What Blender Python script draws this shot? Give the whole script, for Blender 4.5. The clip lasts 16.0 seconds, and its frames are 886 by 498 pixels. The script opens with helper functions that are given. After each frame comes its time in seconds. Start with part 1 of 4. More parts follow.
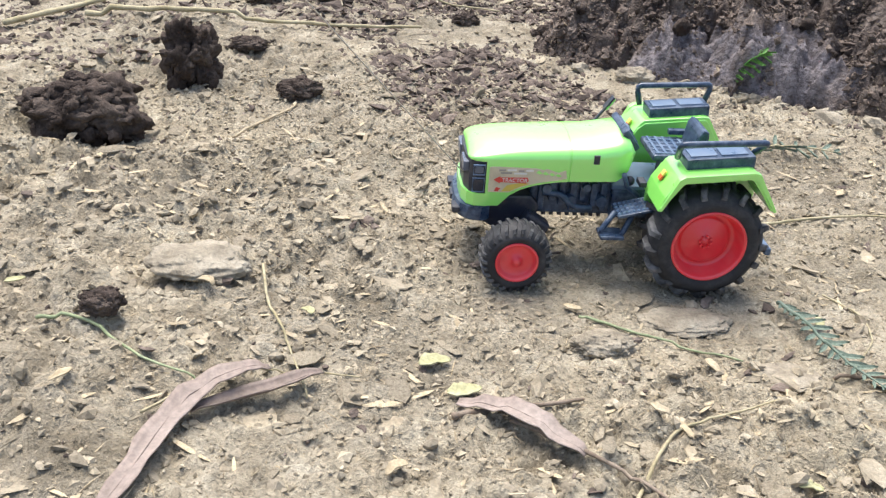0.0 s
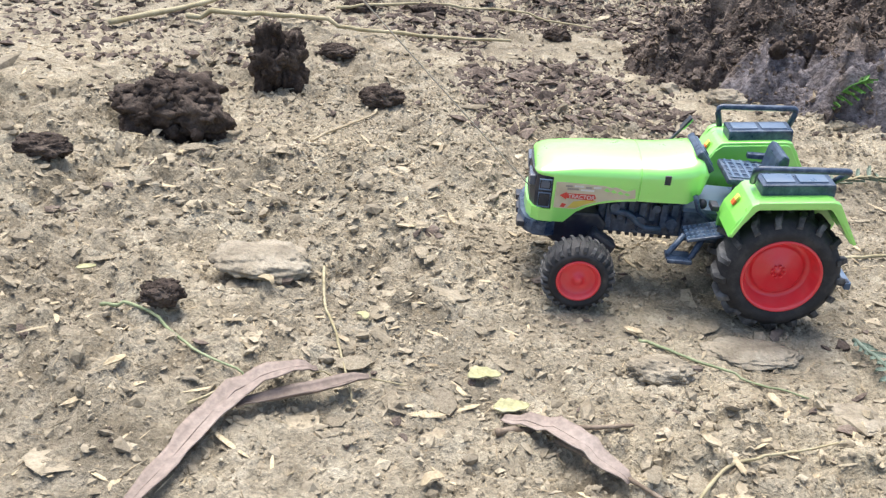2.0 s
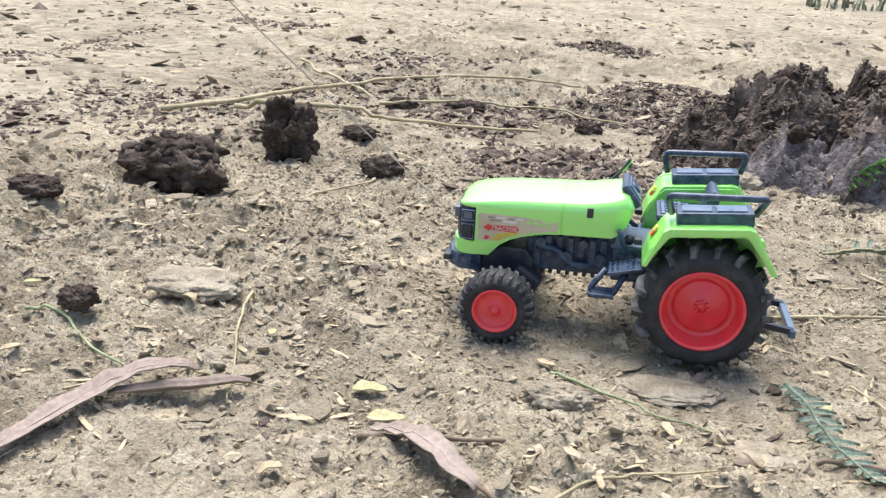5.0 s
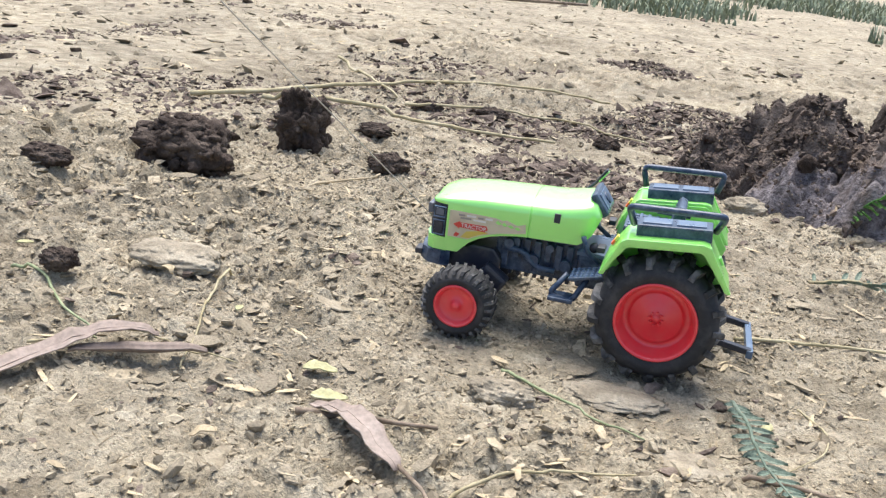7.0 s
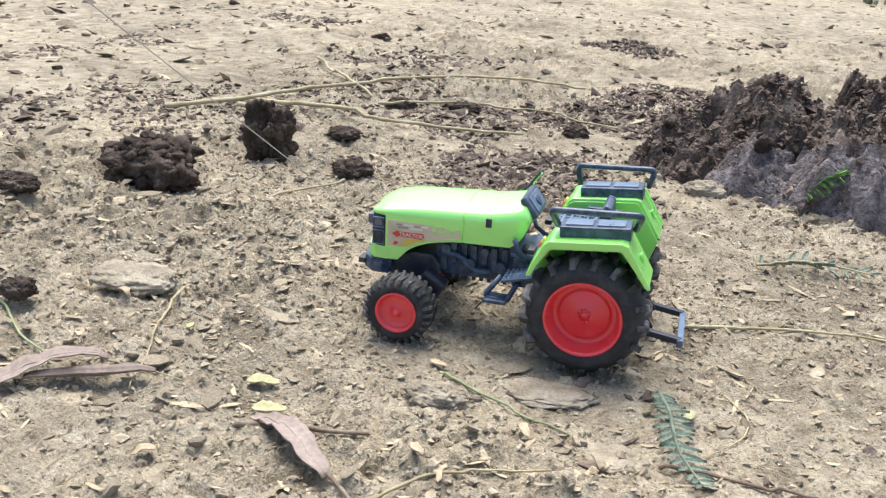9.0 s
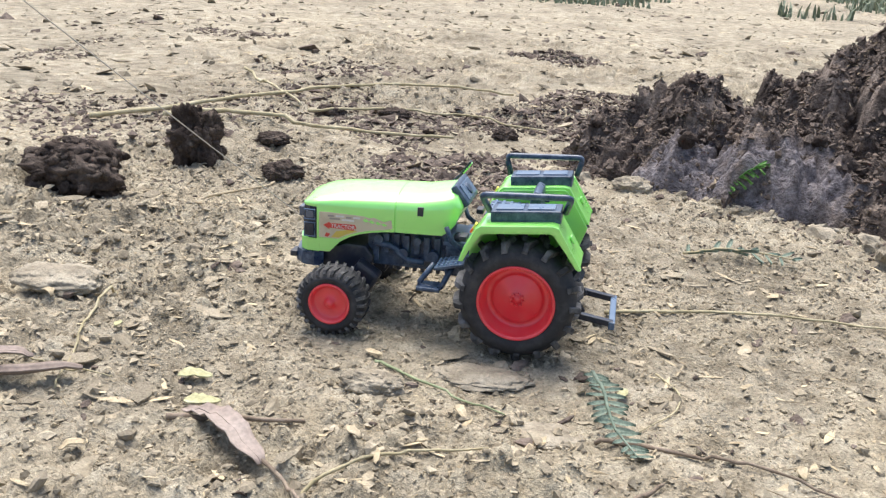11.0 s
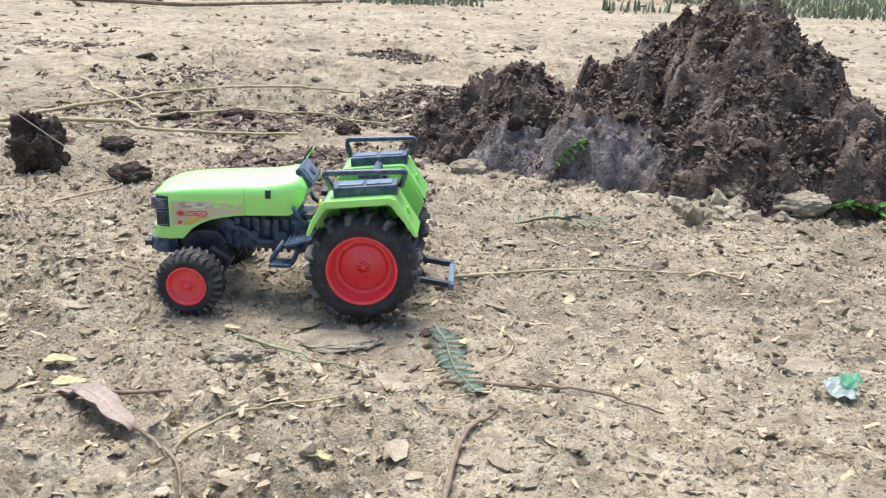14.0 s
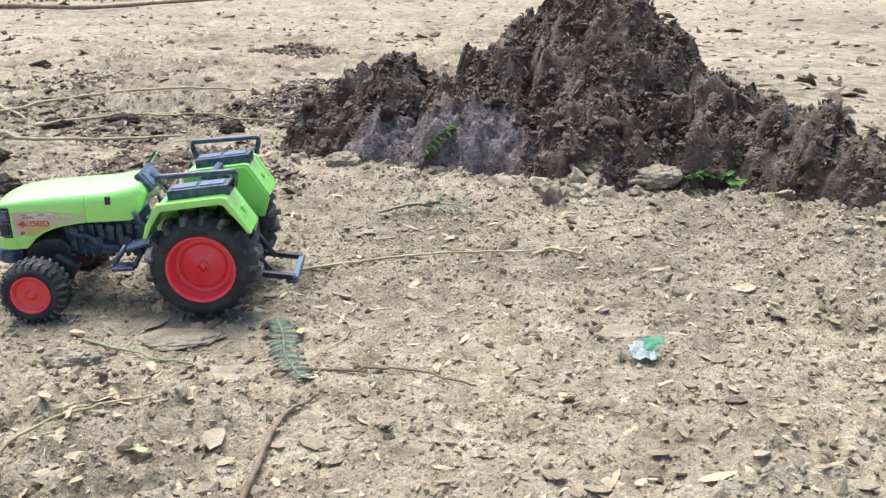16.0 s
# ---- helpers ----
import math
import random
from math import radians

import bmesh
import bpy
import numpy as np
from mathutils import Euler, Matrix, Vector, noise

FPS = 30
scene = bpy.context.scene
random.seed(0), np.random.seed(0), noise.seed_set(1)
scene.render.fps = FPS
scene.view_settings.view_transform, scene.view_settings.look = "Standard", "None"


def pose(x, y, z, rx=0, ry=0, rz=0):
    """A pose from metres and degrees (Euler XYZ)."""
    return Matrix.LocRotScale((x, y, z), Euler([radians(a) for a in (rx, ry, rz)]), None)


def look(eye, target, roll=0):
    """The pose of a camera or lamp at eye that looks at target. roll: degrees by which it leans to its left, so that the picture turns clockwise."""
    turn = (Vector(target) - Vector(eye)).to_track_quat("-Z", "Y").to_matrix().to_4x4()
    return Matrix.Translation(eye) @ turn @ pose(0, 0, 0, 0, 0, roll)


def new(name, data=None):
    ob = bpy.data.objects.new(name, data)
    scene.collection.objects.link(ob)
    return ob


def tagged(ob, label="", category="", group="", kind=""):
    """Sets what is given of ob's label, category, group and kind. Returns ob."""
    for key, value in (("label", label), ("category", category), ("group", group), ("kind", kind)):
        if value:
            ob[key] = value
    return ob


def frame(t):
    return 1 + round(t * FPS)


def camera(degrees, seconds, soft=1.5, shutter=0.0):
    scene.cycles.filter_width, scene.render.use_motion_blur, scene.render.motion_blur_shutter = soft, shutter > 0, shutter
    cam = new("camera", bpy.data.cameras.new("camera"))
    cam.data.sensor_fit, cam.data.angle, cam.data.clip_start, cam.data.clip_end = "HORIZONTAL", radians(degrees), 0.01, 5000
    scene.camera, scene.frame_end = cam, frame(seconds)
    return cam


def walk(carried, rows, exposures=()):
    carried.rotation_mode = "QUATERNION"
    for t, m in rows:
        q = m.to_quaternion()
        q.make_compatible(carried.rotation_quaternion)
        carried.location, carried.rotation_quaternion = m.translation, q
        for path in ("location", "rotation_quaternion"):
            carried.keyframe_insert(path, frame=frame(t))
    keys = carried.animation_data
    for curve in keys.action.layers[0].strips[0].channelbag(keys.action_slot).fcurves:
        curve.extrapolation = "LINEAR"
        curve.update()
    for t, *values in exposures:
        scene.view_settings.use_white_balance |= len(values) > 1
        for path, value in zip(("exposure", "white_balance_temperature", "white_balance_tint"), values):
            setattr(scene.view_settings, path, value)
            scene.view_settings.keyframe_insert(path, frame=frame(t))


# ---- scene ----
EXPO = 0.81
S = 0.12  # the toy's wheelbase in metres; lengths below are in wheelbases

cam = camera(51.1, 16.0, 1.3)
# seconds, place in wheelbases, yaw, pitch, roll
ROWS = [
    (0.0, -1.7873, -4.1891, 2.5247, -5.32, -28.18, -4.09),
    (0.5, -1.7327, -4.2104, 2.5635, -0.91, -29.40, -4.41),
    (1.0, -1.5650, -4.1780, 2.6328, 0.70, -29.55, -5.23),
    (1.5, -1.5361, -4.1976, 2.6036, 1.82, -29.38, -6.21),
    (2.0, -1.6087, -4.1547, 2.4963, 1.34, -27.67, -4.39),
    (2.5, -1.5570, -4.1534, 2.3089, 2.85, -25.55, -3.63),
    (3.0, -1.3635, -4.1865, 2.1542, 5.19, -23.04, -3.27),
    (3.5, -1.1231, -4.2787, 2.0565, 8.42, -20.84, -3.84),
    (4.0, -0.8815, -4.2835, 2.0344, 9.60, -20.09, -3.57),
    (6.5, -0.1030, -4.1991, 1.9755, 13.41, -18.68, -4.85),
    (7.0, -0.0286, -4.2903, 2.0047, 13.90, -18.92, -6.57),
    (7.5, 0.0802, -4.2360, 2.0240, 14.25, -19.47, -5.01),
    (8.0, 0.1183, -4.3104, 2.1800, 14.50, -19.29, -3.81),
    (8.5, 0.1382, -4.2959, 2.2601, 15.44, -19.18, -2.75),
    (9.0, 0.4088, -4.3176, 2.2373, 14.96, -20.13, -3.00),
    (9.5, 0.6333, -4.2588, 2.1439, 16.94, -20.15, -3.51),
    (10.0, 0.6151, -4.2608, 2.1058, 16.55, -19.55, -3.17),
    (12.5, 0.2016, -4.6843, 2.0582, 1.07, -18.37, -3.29),
    (13.0, 0.3920, -4.7648, 2.0476, 0.95, -18.27, -2.87),
    (13.5, 0.5742, -4.8213, 2.0619, 0.48, -18.11, -2.67),
    (14.0, 0.5732, -4.8411, 2.0601, 1.47, -18.12, -1.70),
    (14.5, 0.6374, -4.9437, 2.0470, 0.49, -18.33, 1.04),
    (15.0, 1.0541, -5.0162, 2.1696, 0.94, -20.22, 6.04),
    (15.5, 1.3481, -5.0874, 2.0334, 0.51, -18.65, 5.80),
    (16.0, 1.2208, -5.0592, 2.1508, -2.00, -18.91, 0.80),
]
walk(cam, [(t, pose(S * x, S * y, S * z, 90 + pitch, 0, yaw) @ pose(0, 0, 0, 0, 0, -roll)) for t, x, y, z, yaw, pitch, roll in ROWS],
     [(0.0, EXPO + 0.06), (4.2, EXPO + 0.06), (6.3, EXPO + 0.04), (12.3, EXPO), (16.0, EXPO)])

# ---- light ----
world = bpy.data.worlds.new("sky")
scene.world = world
world.use_nodes = True
wn = world.node_tree
sky = wn.nodes.new("ShaderNodeTexSky")
sky.sky_type, sky.sun_disc = "NISHITA", False
SUN_EL, SUN_AZ = 70.0, 335.0   # azimuth clockwise from +y
sky.sun_elevation, sky.sun_rotation = radians(SUN_EL), radians(SUN_AZ)
sky.air_density, sky.dust_density, sky.ozone_density = 1.0, 4.0, 1.0
wn.nodes["Background"].inputs["Strength"].default_value = 0.15
wn.links.new(sky.outputs[0], wn.nodes["Background"].inputs["Color"])
sun_data = bpy.data.lights.new("sun", "SUN")
sun_data.energy, sun_data.angle, sun_data.color = 2.8, radians(45), (1.0, 0.97, 0.93)
sun = new("sun", sun_data)
az, el = radians(SUN_AZ), radians(SUN_EL)
sun.matrix_world = look(Vector((math.sin(az) * math.cos(el), math.cos(az) * math.cos(el), math.sin(el))) * 6, (0, 0, 0))


# ---- materials ----
def ramp(nt, fac, stops):
    r = nt.nodes.new("ShaderNodeValToRGB")
    e = r.color_ramp.elements
    while len(e) < len(stops):
        e.new(0.5)
    for el_, (p, c) in zip(e, stops):
        el_.position, el_.color = p, (*c, 1)
    nt.links.new(fac, r.inputs[0])
    return r.outputs[0]


def noise_tex(nt, scale, detail=5.0, rough=0.55, vec=None):
    n = nt.nodes.new("ShaderNodeTexNoise")
    n.inputs["Scale"].default_value, n.inputs["Detail"].default_value, n.inputs["Roughness"].default_value = scale, detail, rough
    if vec is None:
        vec = nt.nodes.new("ShaderNodeTexCoord").outputs["Object"]
    nt.links.new(vec, n.inputs["Vector"])
    return n.outputs["Fac"]


def mix(nt, fac, a, b, how="MIX"):
    m = nt.nodes.new("ShaderNodeMix")
    m.data_type, m.blend_type = "RGBA", how
    for sock, v in ((m.inputs[0], fac), (m.inputs[6], a), (m.inputs[7], b)):
        if isinstance(v, (int, float)):
            sock.default_value = v
        elif isinstance(v, tuple):
            sock.default_value = (*v, 1)
        else:
            nt.links.new(v, sock)
    return m.outputs[2]


def material(name, rough=0.6, metal=0.0, spec=0.5):
    m = bpy.data.materials.new(name)
    m.use_nodes = True
    nt = m.node_tree
    b = nt.nodes["Principled BSDF"]
    b.inputs["Roughness"].default_value, b.inputs["Metallic"].default_value = rough, metal
    b.inputs["Specular IOR Level"].default_value = spec
    return m, nt, b


def bump(nt, b, height, strength, dist):
    n = nt.nodes.new("ShaderNodeBump")
    n.inputs["Strength"].default_value, n.inputs["Distance"].default_value = strength, dist
    nt.links.new(height, n.inputs["Height"])
    nt.links.new(n.outputs[0], b.inputs["Normal"])


def earthy(name, dark, mid, light, scale=40.0, fine=300.0, strength=0.6, dist=0.002, island=0.0, rough=0.95, coarse=0.0, grainy=0.55, broad=0.0):
    """Soil and dry litter: two scales of mottling, grain relief and, for joined scraps, a tone per scrap."""
    m, nt, b = material(name, rough, 0, 0.2)
    n1, n2 = noise_tex(nt, scale, 6, 0.6), noise_tex(nt, fine, 4, 0.65)
    c = ramp(nt, n1, ((0.3, dark), (0.5, mid), (0.72, light)))
    c = mix(nt, grainy, c, ramp(nt, n2, ((0.3, (0.45, 0.45, 0.45)), (0.6, (1.0, 1.0, 1.0)), (0.8, (1.3, 1.28, 1.22)))), "MULTIPLY")
    if coarse:
        c = mix(nt, 0.6, c, ramp(nt, noise_tex(nt, coarse, 7, 0.65), ((0.3, (0.5, 0.49, 0.48)), (0.5, (1.0, 1.0, 1.0)), (0.7, (1.3, 1.28, 1.24)))), "MULTIPLY")
    if broad:
        c = mix(nt, 0.6, c, ramp(nt, noise_tex(nt, broad, 6, 0.6), ((0.34, (0.6, 0.585, 0.57)), (0.5, (1.0, 1.0, 1.0)), (0.68, (1.15, 1.14, 1.1)))), "MULTIPLY")
    if island:
        g = nt.nodes.new("ShaderNodeNewGeometry")
        c = mix(nt, island, c, ramp(nt, g.outputs["Random Per Island"], ((0.0, (0.56, 0.54, 0.52)), (0.5, (0.95, 0.93, 0.9)), (1.0, (1.36, 1.33, 1.26)))), "MULTIPLY")
    nt.links.new(c, b.inputs["Base Color"])
    bump(nt, b, n2, strength, dist)
    return m


def plastic(name, base, rough=0.35, dust=0.25, dust_col=(0.36, 0.3, 0.22), scale=90.0, grain=0.08):
    m, nt, b = material(name, rough, 0, 0.5)
    n1, n2 = noise_tex(nt, scale, 6, 0.65), noise_tex(nt, scale * 9, 3, 0.6)
    fac = nt.nodes.new("ShaderNodeMath")
    fac.operation = "MULTIPLY"
    nt.links.new(ramp(nt, n1, ((0.45, (0, 0, 0)), (0.75, (1, 1, 1)))), fac.inputs[0])
    fac.inputs[1].default_value = dust
    nt.links.new(mix(nt, fac.outputs[0], base, dust_col), b.inputs["Base Color"])
    nt.links.new(ramp(nt, n1, ((0.35, (rough,) * 3), (0.75, (min(1, rough + 0.35),) * 3))), b.inputs["Roughness"])
    bump(nt, b, n2, grain, 0.0003)
    return m


SOIL = earthy("dry soil", (0.225, 0.19, 0.135), (0.4, 0.353, 0.264), (0.545, 0.493, 0.385), 36, 420, 1.0, 0.004, coarse=7.0, grainy=0.8, broad=1.7)
FLAKE = earthy("mud crust", (0.215, 0.184, 0.135), (0.335, 0.296, 0.225), (0.45, 0.405, 0.32), 60, 500, 0.6, 0.0015, 0.6)
STRAW = earthy("dry straw", (0.34, 0.275, 0.175), (0.48, 0.41, 0.285), (0.6, 0.53, 0.4), 80, 600, 0.3, 0.0006, 0.7, 0.8)
FIBRE = earthy("brown fibre", (0.2, 0.16, 0.11), (0.34, 0.28, 0.19), (0.5, 0.42, 0.3), 80, 600, 0.3, 0.0006, 0.8, 0.8)
DUNG = earthy("dark compost", (0.03, 0.022, 0.018), (0.085, 0.065, 0.054), (0.18, 0.145, 0.12), 40, 300, 1.0, 0.004)
DUNG_CRUMB = earthy("dark crumbs", (0.055, 0.043, 0.037), (0.15, 0.12, 0.103), (0.275, 0.23, 0.196), 50, 400, 0.8, 0.002, 0.6)
CRUST = earthy("pale mud slab", (0.2, 0.17, 0.126), (0.335, 0.295, 0.225), (0.46, 0.415, 0.33), 45, 420, 0.7, 0.0025)
DRYLEAF = earthy("dry leaf", (0.16, 0.125, 0.104), (0.285, 0.23, 0.198), (0.4, 0.34, 0.3), 16, 300, 0.2, 0.0005, 0, 0.6)
PALEGREEN = earthy("pale green blade", (0.2, 0.24, 0.13), (0.3, 0.35, 0.2), (0.42, 0.46, 0.3), 40, 500, 0.2, 0.0004, 0, 0.6)
TWIG = earthy("grey twig bark", (0.13, 0.1, 0.075), (0.23, 0.18, 0.135), (0.34, 0.28, 0.22), 70, 700, 0.5, 0.0006, 0, 0.85)
STALK = earthy("yellow stalk", (0.28, 0.24, 0.13), (0.42, 0.37, 0.235), (0.53, 0.48, 0.33), 40, 500, 0.3, 0.0006, 0, 0.75)
LEAF = earthy("green leaflet", (0.05, 0.13, 0.03), (0.09, 0.22, 0.05), (0.15, 0.3, 0.09), 60, 500, 0.2, 0.0004, 0, 0.5)
FADED = earthy("faded green leaflet", (0.09, 0.125, 0.095), (0.15, 0.2, 0.155), (0.24, 0.29, 0.23), 60, 500, 0.2, 0.0004, 0, 0.6)
YELLOW = earthy("yellowed leaf", (0.33, 0.32, 0.16), (0.43, 0.42, 0.24), (0.53, 0.52, 0.36), 60, 500, 0.2, 0.0004, 0, 0.6)
GRASS = earthy("grass", (0.13, 0.165, 0.115), (0.21, 0.26, 0.18), (0.32, 0.35, 0.26), 12, 90, 0.2, 0.0004, 0.7, 0.6)
GREEN = plastic("lime green plastic", (0.265, 0.8, 0.12), 0.26, 0.06)
BLACK = plastic("black plastic", (0.014, 0.02, 0.036), 0.32, 0.18)
# blue of base and dust mottle: the sky's reflection put into the colour
SKY_BLACK = plastic("dusty black plastic with blue sky sheen", (0.022, 0.042, 0.082), 0.24, 0.34, (0.3, 0.4, 0.53), 150)
RUBBER = plastic("dusty rubber", (0.016, 0.017, 0.021), 0.6, 0.2, (0.3, 0.28, 0.26), 100, 0.3)
LUG = plastic("dust-worn lug rubber", (0.022, 0.023, 0.026), 0.62, 0.7, (0.33, 0.33, 0.33), 60, 0.3)
green_bsdf = GREEN.node_tree.nodes["Principled BSDF"]
green_bsdf.inputs["Coat Weight"].default_value, green_bsdf.inputs["Coat Roughness"].default_value = 1.0, 0.24
green_bsdf.inputs["Coat IOR"].default_value = 2.3
RED = plastic("red plastic", (0.8, 0.035, 0.05), 0.3, 0.14, (0.6, 0.36, 0.3), 110)
LENS = plastic("grey headlight sticker", (0.1, 0.12, 0.16), 0.15, 0.1)
# paler and bluer than the black plastic, to carry sky sheen in its colour
GREYP = plastic("grey plastic with blue sheen", (0.085, 0.135, 0.215), 0.24, 0.25, (0.34, 0.4, 0.47))
PAPER = plastic("worn beige sticker", (0.6, 0.53, 0.37), 0.5, 0.55, (0.36, 0.28, 0.18), 70)
PRED = plastic("red print", (0.62, 0.06, 0.04), 0.5, 0.3)
PYEL = plastic("yellow print", (0.66, 0.5, 0.08), 0.5, 0.3)
PWHT = plastic("white print", (0.72, 0.7, 0.66), 0.5, 0.4)
PGRY = plastic("grey print", (0.3, 0.27, 0.24), 0.5, 0.3)
red_bsdf = RED.node_tree.nodes["Principled BSDF"]
red_bsdf.inputs["Coat Weight"].default_value, red_bsdf.inputs["Coat Roughness"].default_value = 0.7, 0.3
ORANGE = plastic("orange sticker", (0.8, 0.13, 0.03), 0.4, 0.1)
YELSTK = plastic("yellow sticker", (0.75, 0.65, 0.12), 0.4, 0.1)
FILM = plastic("pale plastic film", (0.5, 0.6, 0.59), 0.2, 0.3, (0.4, 0.45, 0.4), 60)
FILMG = plastic("green plastic film", (0.12, 0.42, 0.27), 0.25, 0.3, (0.3, 0.38, 0.25), 60)
CORD = plastic("grey cord", (0.42, 0.39, 0.34), 0.7, 0.2)


MOUND = earthy("dark compost heap", (0.05, 0.039, 0.034), (0.155, 0.125, 0.109), (0.33, 0.275, 0.235), 30, 230, 1.0, 0.006, coarse=11.0, grainy=0.8, broad=4.0)
mt_nodes = MOUND.node_tree
mt_bsdf = mt_nodes.nodes["Principled BSDF"]
mt_colour = mt_bsdf.inputs["Base Color"].links[0].from_socket
for wx, wy, wr in ((0.112, 0.44, 0.076), (0.222, 0.405, 0.07)):   # grey wet dung smeared on the heap's foot
    dist = mt_nodes.nodes.new("ShaderNodeVectorMath")
    dist.operation = "DISTANCE"
    mt_nodes.links.new(mt_nodes.nodes.new("ShaderNodeTexCoord").outputs["Object"], dist.inputs[0])
    dist.inputs[1].default_value = (wx, wy, 0.05)
    wob_ = mt_nodes.nodes.new("ShaderNodeMath")
    wob_.operation = "MULTIPLY_ADD"
    mt_nodes.links.new(noise_tex(mt_nodes, 45, 5, 0.6), wob_.inputs[0])
    wob_.inputs[1].default_value = 0.07
    mt_nodes.links.new(dist.outputs["Value"], wob_.inputs[2])
    edge = ramp(mt_nodes, wob_.outputs[0], ((wr + 0.01, (0.8, 0.8, 0.8)), (wr + 0.035, (0, 0, 0))))
    grey = ramp(mt_nodes, noise_tex(mt_nodes, 160, 5, 0.7), ((0.35, (0.07, 0.063, 0.07)), (0.55, (0.21, 0.195, 0.21)), (0.75, (0.36, 0.34, 0.36))))
    mt_colour = mix(mt_nodes, edge, mt_colour, grey)
mt_nodes.links.new(mt_colour, mt_bsdf.inputs["Base Color"])


# ---- mesh helpers; lengths in wheelbases ----
def part(name, bm, mat, parent=None, label="", smooth=False, loc=(0, 0, 0)):
    me = bpy.data.meshes.new(name)
    bmesh.ops.recalc_face_normals(bm, faces=bm.faces)
    for f in bm.faces:
        f.smooth = smooth
    bm.to_mesh(me)
    bm.free()
    me.transform(Matrix.Scale(S, 4))
    me.materials.append(mat)
    ob = new(name, me)
    ob.location = Vector(loc) * S
    if parent:
        ob.parent = parent
    if label:
        ob["label"] = label
    return ob


def empty(name, loc=(0, 0, 0)):
    ob = new(name)
    ob.empty_display_size = 0.01
    ob.location = Vector(loc) * S
    return ob


def box(bm, lo, hi, bev=0.008, m=None):
    c = [(a + b) / 2 for a, b in zip(lo, hi)]
    d = [max(b - a, 1e-4) for a, b in zip(lo, hi)]
    mat = (m or Matrix()) @ Matrix.LocRotScale(c, None, d)
    r = bmesh.ops.create_cube(bm, size=1, matrix=mat)
    if bev:
        es = list({e for v in r["verts"] for e in v.link_edges})
        bmesh.ops.bevel(bm, geom=es, offset=min(bev, 0.45 * min(d)), segments=2, profile=0.6, affect="EDGES")
    return bm


def tube(bm, pts, r, sides=8, closed=False):
    pts = [Vector(p) for p in pts]
    rings, n = [], len(pts)
    rad = r if isinstance(r, (list, tuple)) else [r] * n
    ref = Vector((0, 0, 1))
    for i, p in enumerate(pts):
        a = pts[i - 1] if i or closed else p
        c = pts[(i + 1) % n] if i < n - 1 or closed else p
        t = (c - a).normalized()
        u = t.cross(ref)
        u = t.cross(Vector((0, 1, 0))) if u.length < 0.2 else u
        u.normalize()
        w = u.cross(t)
        rings.append([bm.verts.new(p + (u * math.cos(k * math.tau / sides) + w * math.sin(k * math.tau / sides)) * rad[i]) for k in range(sides)])
    for i in range(n if closed else n - 1):
        A, B = rings[i], rings[(i + 1) % n]
        for k in range(sides):
            bm.faces.new((A[k], A[(k + 1) % sides], B[(k + 1) % sides], B[k]))
    if not closed:
        bm.faces.new(rings[0])
        bm.faces.new(list(reversed(rings[-1])))
    return bm


def bend(pts, r, n=5):
    """A polyline with rounded corners."""
    pts = [Vector(p) for p in pts]
    out = [pts[0]]
    for a, b, c in zip(pts, pts[1:], pts[2:]):
        k = min(r, (a - b).length * 0.45, (c - b).length * 0.45)
        p, q = b + (a - b).normalized() * k, b + (c - b).normalized() * k
        for i in range(n + 1):
            s = i / n
            out.append(p * (1 - s) ** 2 + b * 2 * s * (1 - s) + q * s * s)
    return out + [pts[-1]]


def lathe(bm, profile, sides=56):
    """profile: (radius, y) pairs turned about the y axis."""
    rings = []
    for r, y in profile:
        if r < 1e-5:
            rings.append([bm.verts.new((0, y, 0))])
        else:
            rings.append([bm.verts.new((r * math.cos(k * math.tau / sides), y, r * math.sin(k * math.tau / sides))) for k in range(sides)])
    for A, B in zip(rings, rings[1:]):
        for k in range(sides):
            j = (k + 1) % sides
            if len(A) == 1:
                bm.faces.new((A[0], B[k], B[j]))
            elif len(B) == 1:
                bm.faces.new((A[k], A[j], B[0]))
            else:
                bm.faces.new((A[k], A[j], B[j], B[k]))
    return bm


def prism(bm, poly, y0, y1, bev=0.0):
    """A polygon in x and z, drawn out along y."""
    a = [bm.verts.new((x, y0, z)) for x, z in poly]
    b = [bm.verts.new((x, y1, z)) for x, z in poly]
    fs = [bm.faces.new(a), bm.faces.new(list(reversed(b)))]
    n = len(poly)
    for i in range(n):
        fs.append(bm.faces.new((a[i], b[i], b[(i + 1) % n], a[(i + 1) % n])))
    if bev:
        es = list({e for f in fs for e in f.edges})
        bmesh.ops.bevel(bm, geom=es, offset=bev, segments=2, profile=0.6, affect="EDGES")
    return bm


def loft(bm, sections):
    rings = [[bm.verts.new(p) for p in s] for s in sections]
    n = len(rings[0])
    for A, B in zip(rings, rings[1:]):
        for k in range(n):
            bm.faces.new((A[k], A[(k + 1) % n], B[(k + 1) % n], B[k]))
    bm.faces.new(rings[0])
    bm.faces.new(list(reversed(rings[-1])))
    return bm


# ---- noise on arrays ----
def hash2(ix, iy, seed):
    h = (ix.astype(np.int64) * 374761393 + iy.astype(np.int64) * 668265263 + seed * 1442695041) & 0xFFFFFFFF
    h = ((h ^ (h >> 13)) * 1274126177) & 0xFFFFFFFF
    h = (h ^ (h >> 16)) & 0xFFFFFF
    return h / float(0xFFFFFF)


def vnoise(x, y, seed):
    ix, iy = np.floor(x), np.floor(y)
    fx, fy = x - ix, y - iy
    fx, fy = fx * fx * (3 - 2 * fx), fy * fy * (3 - 2 * fy)
    a, b = hash2(ix, iy, seed), hash2(ix + 1, iy, seed)
    c, d = hash2(ix, iy + 1, seed), hash2(ix + 1, iy + 1, seed)
    return (a * (1 - fx) + b * fx) * (1 - fy) + (c * (1 - fx) + d * fx) * fy - 0.5


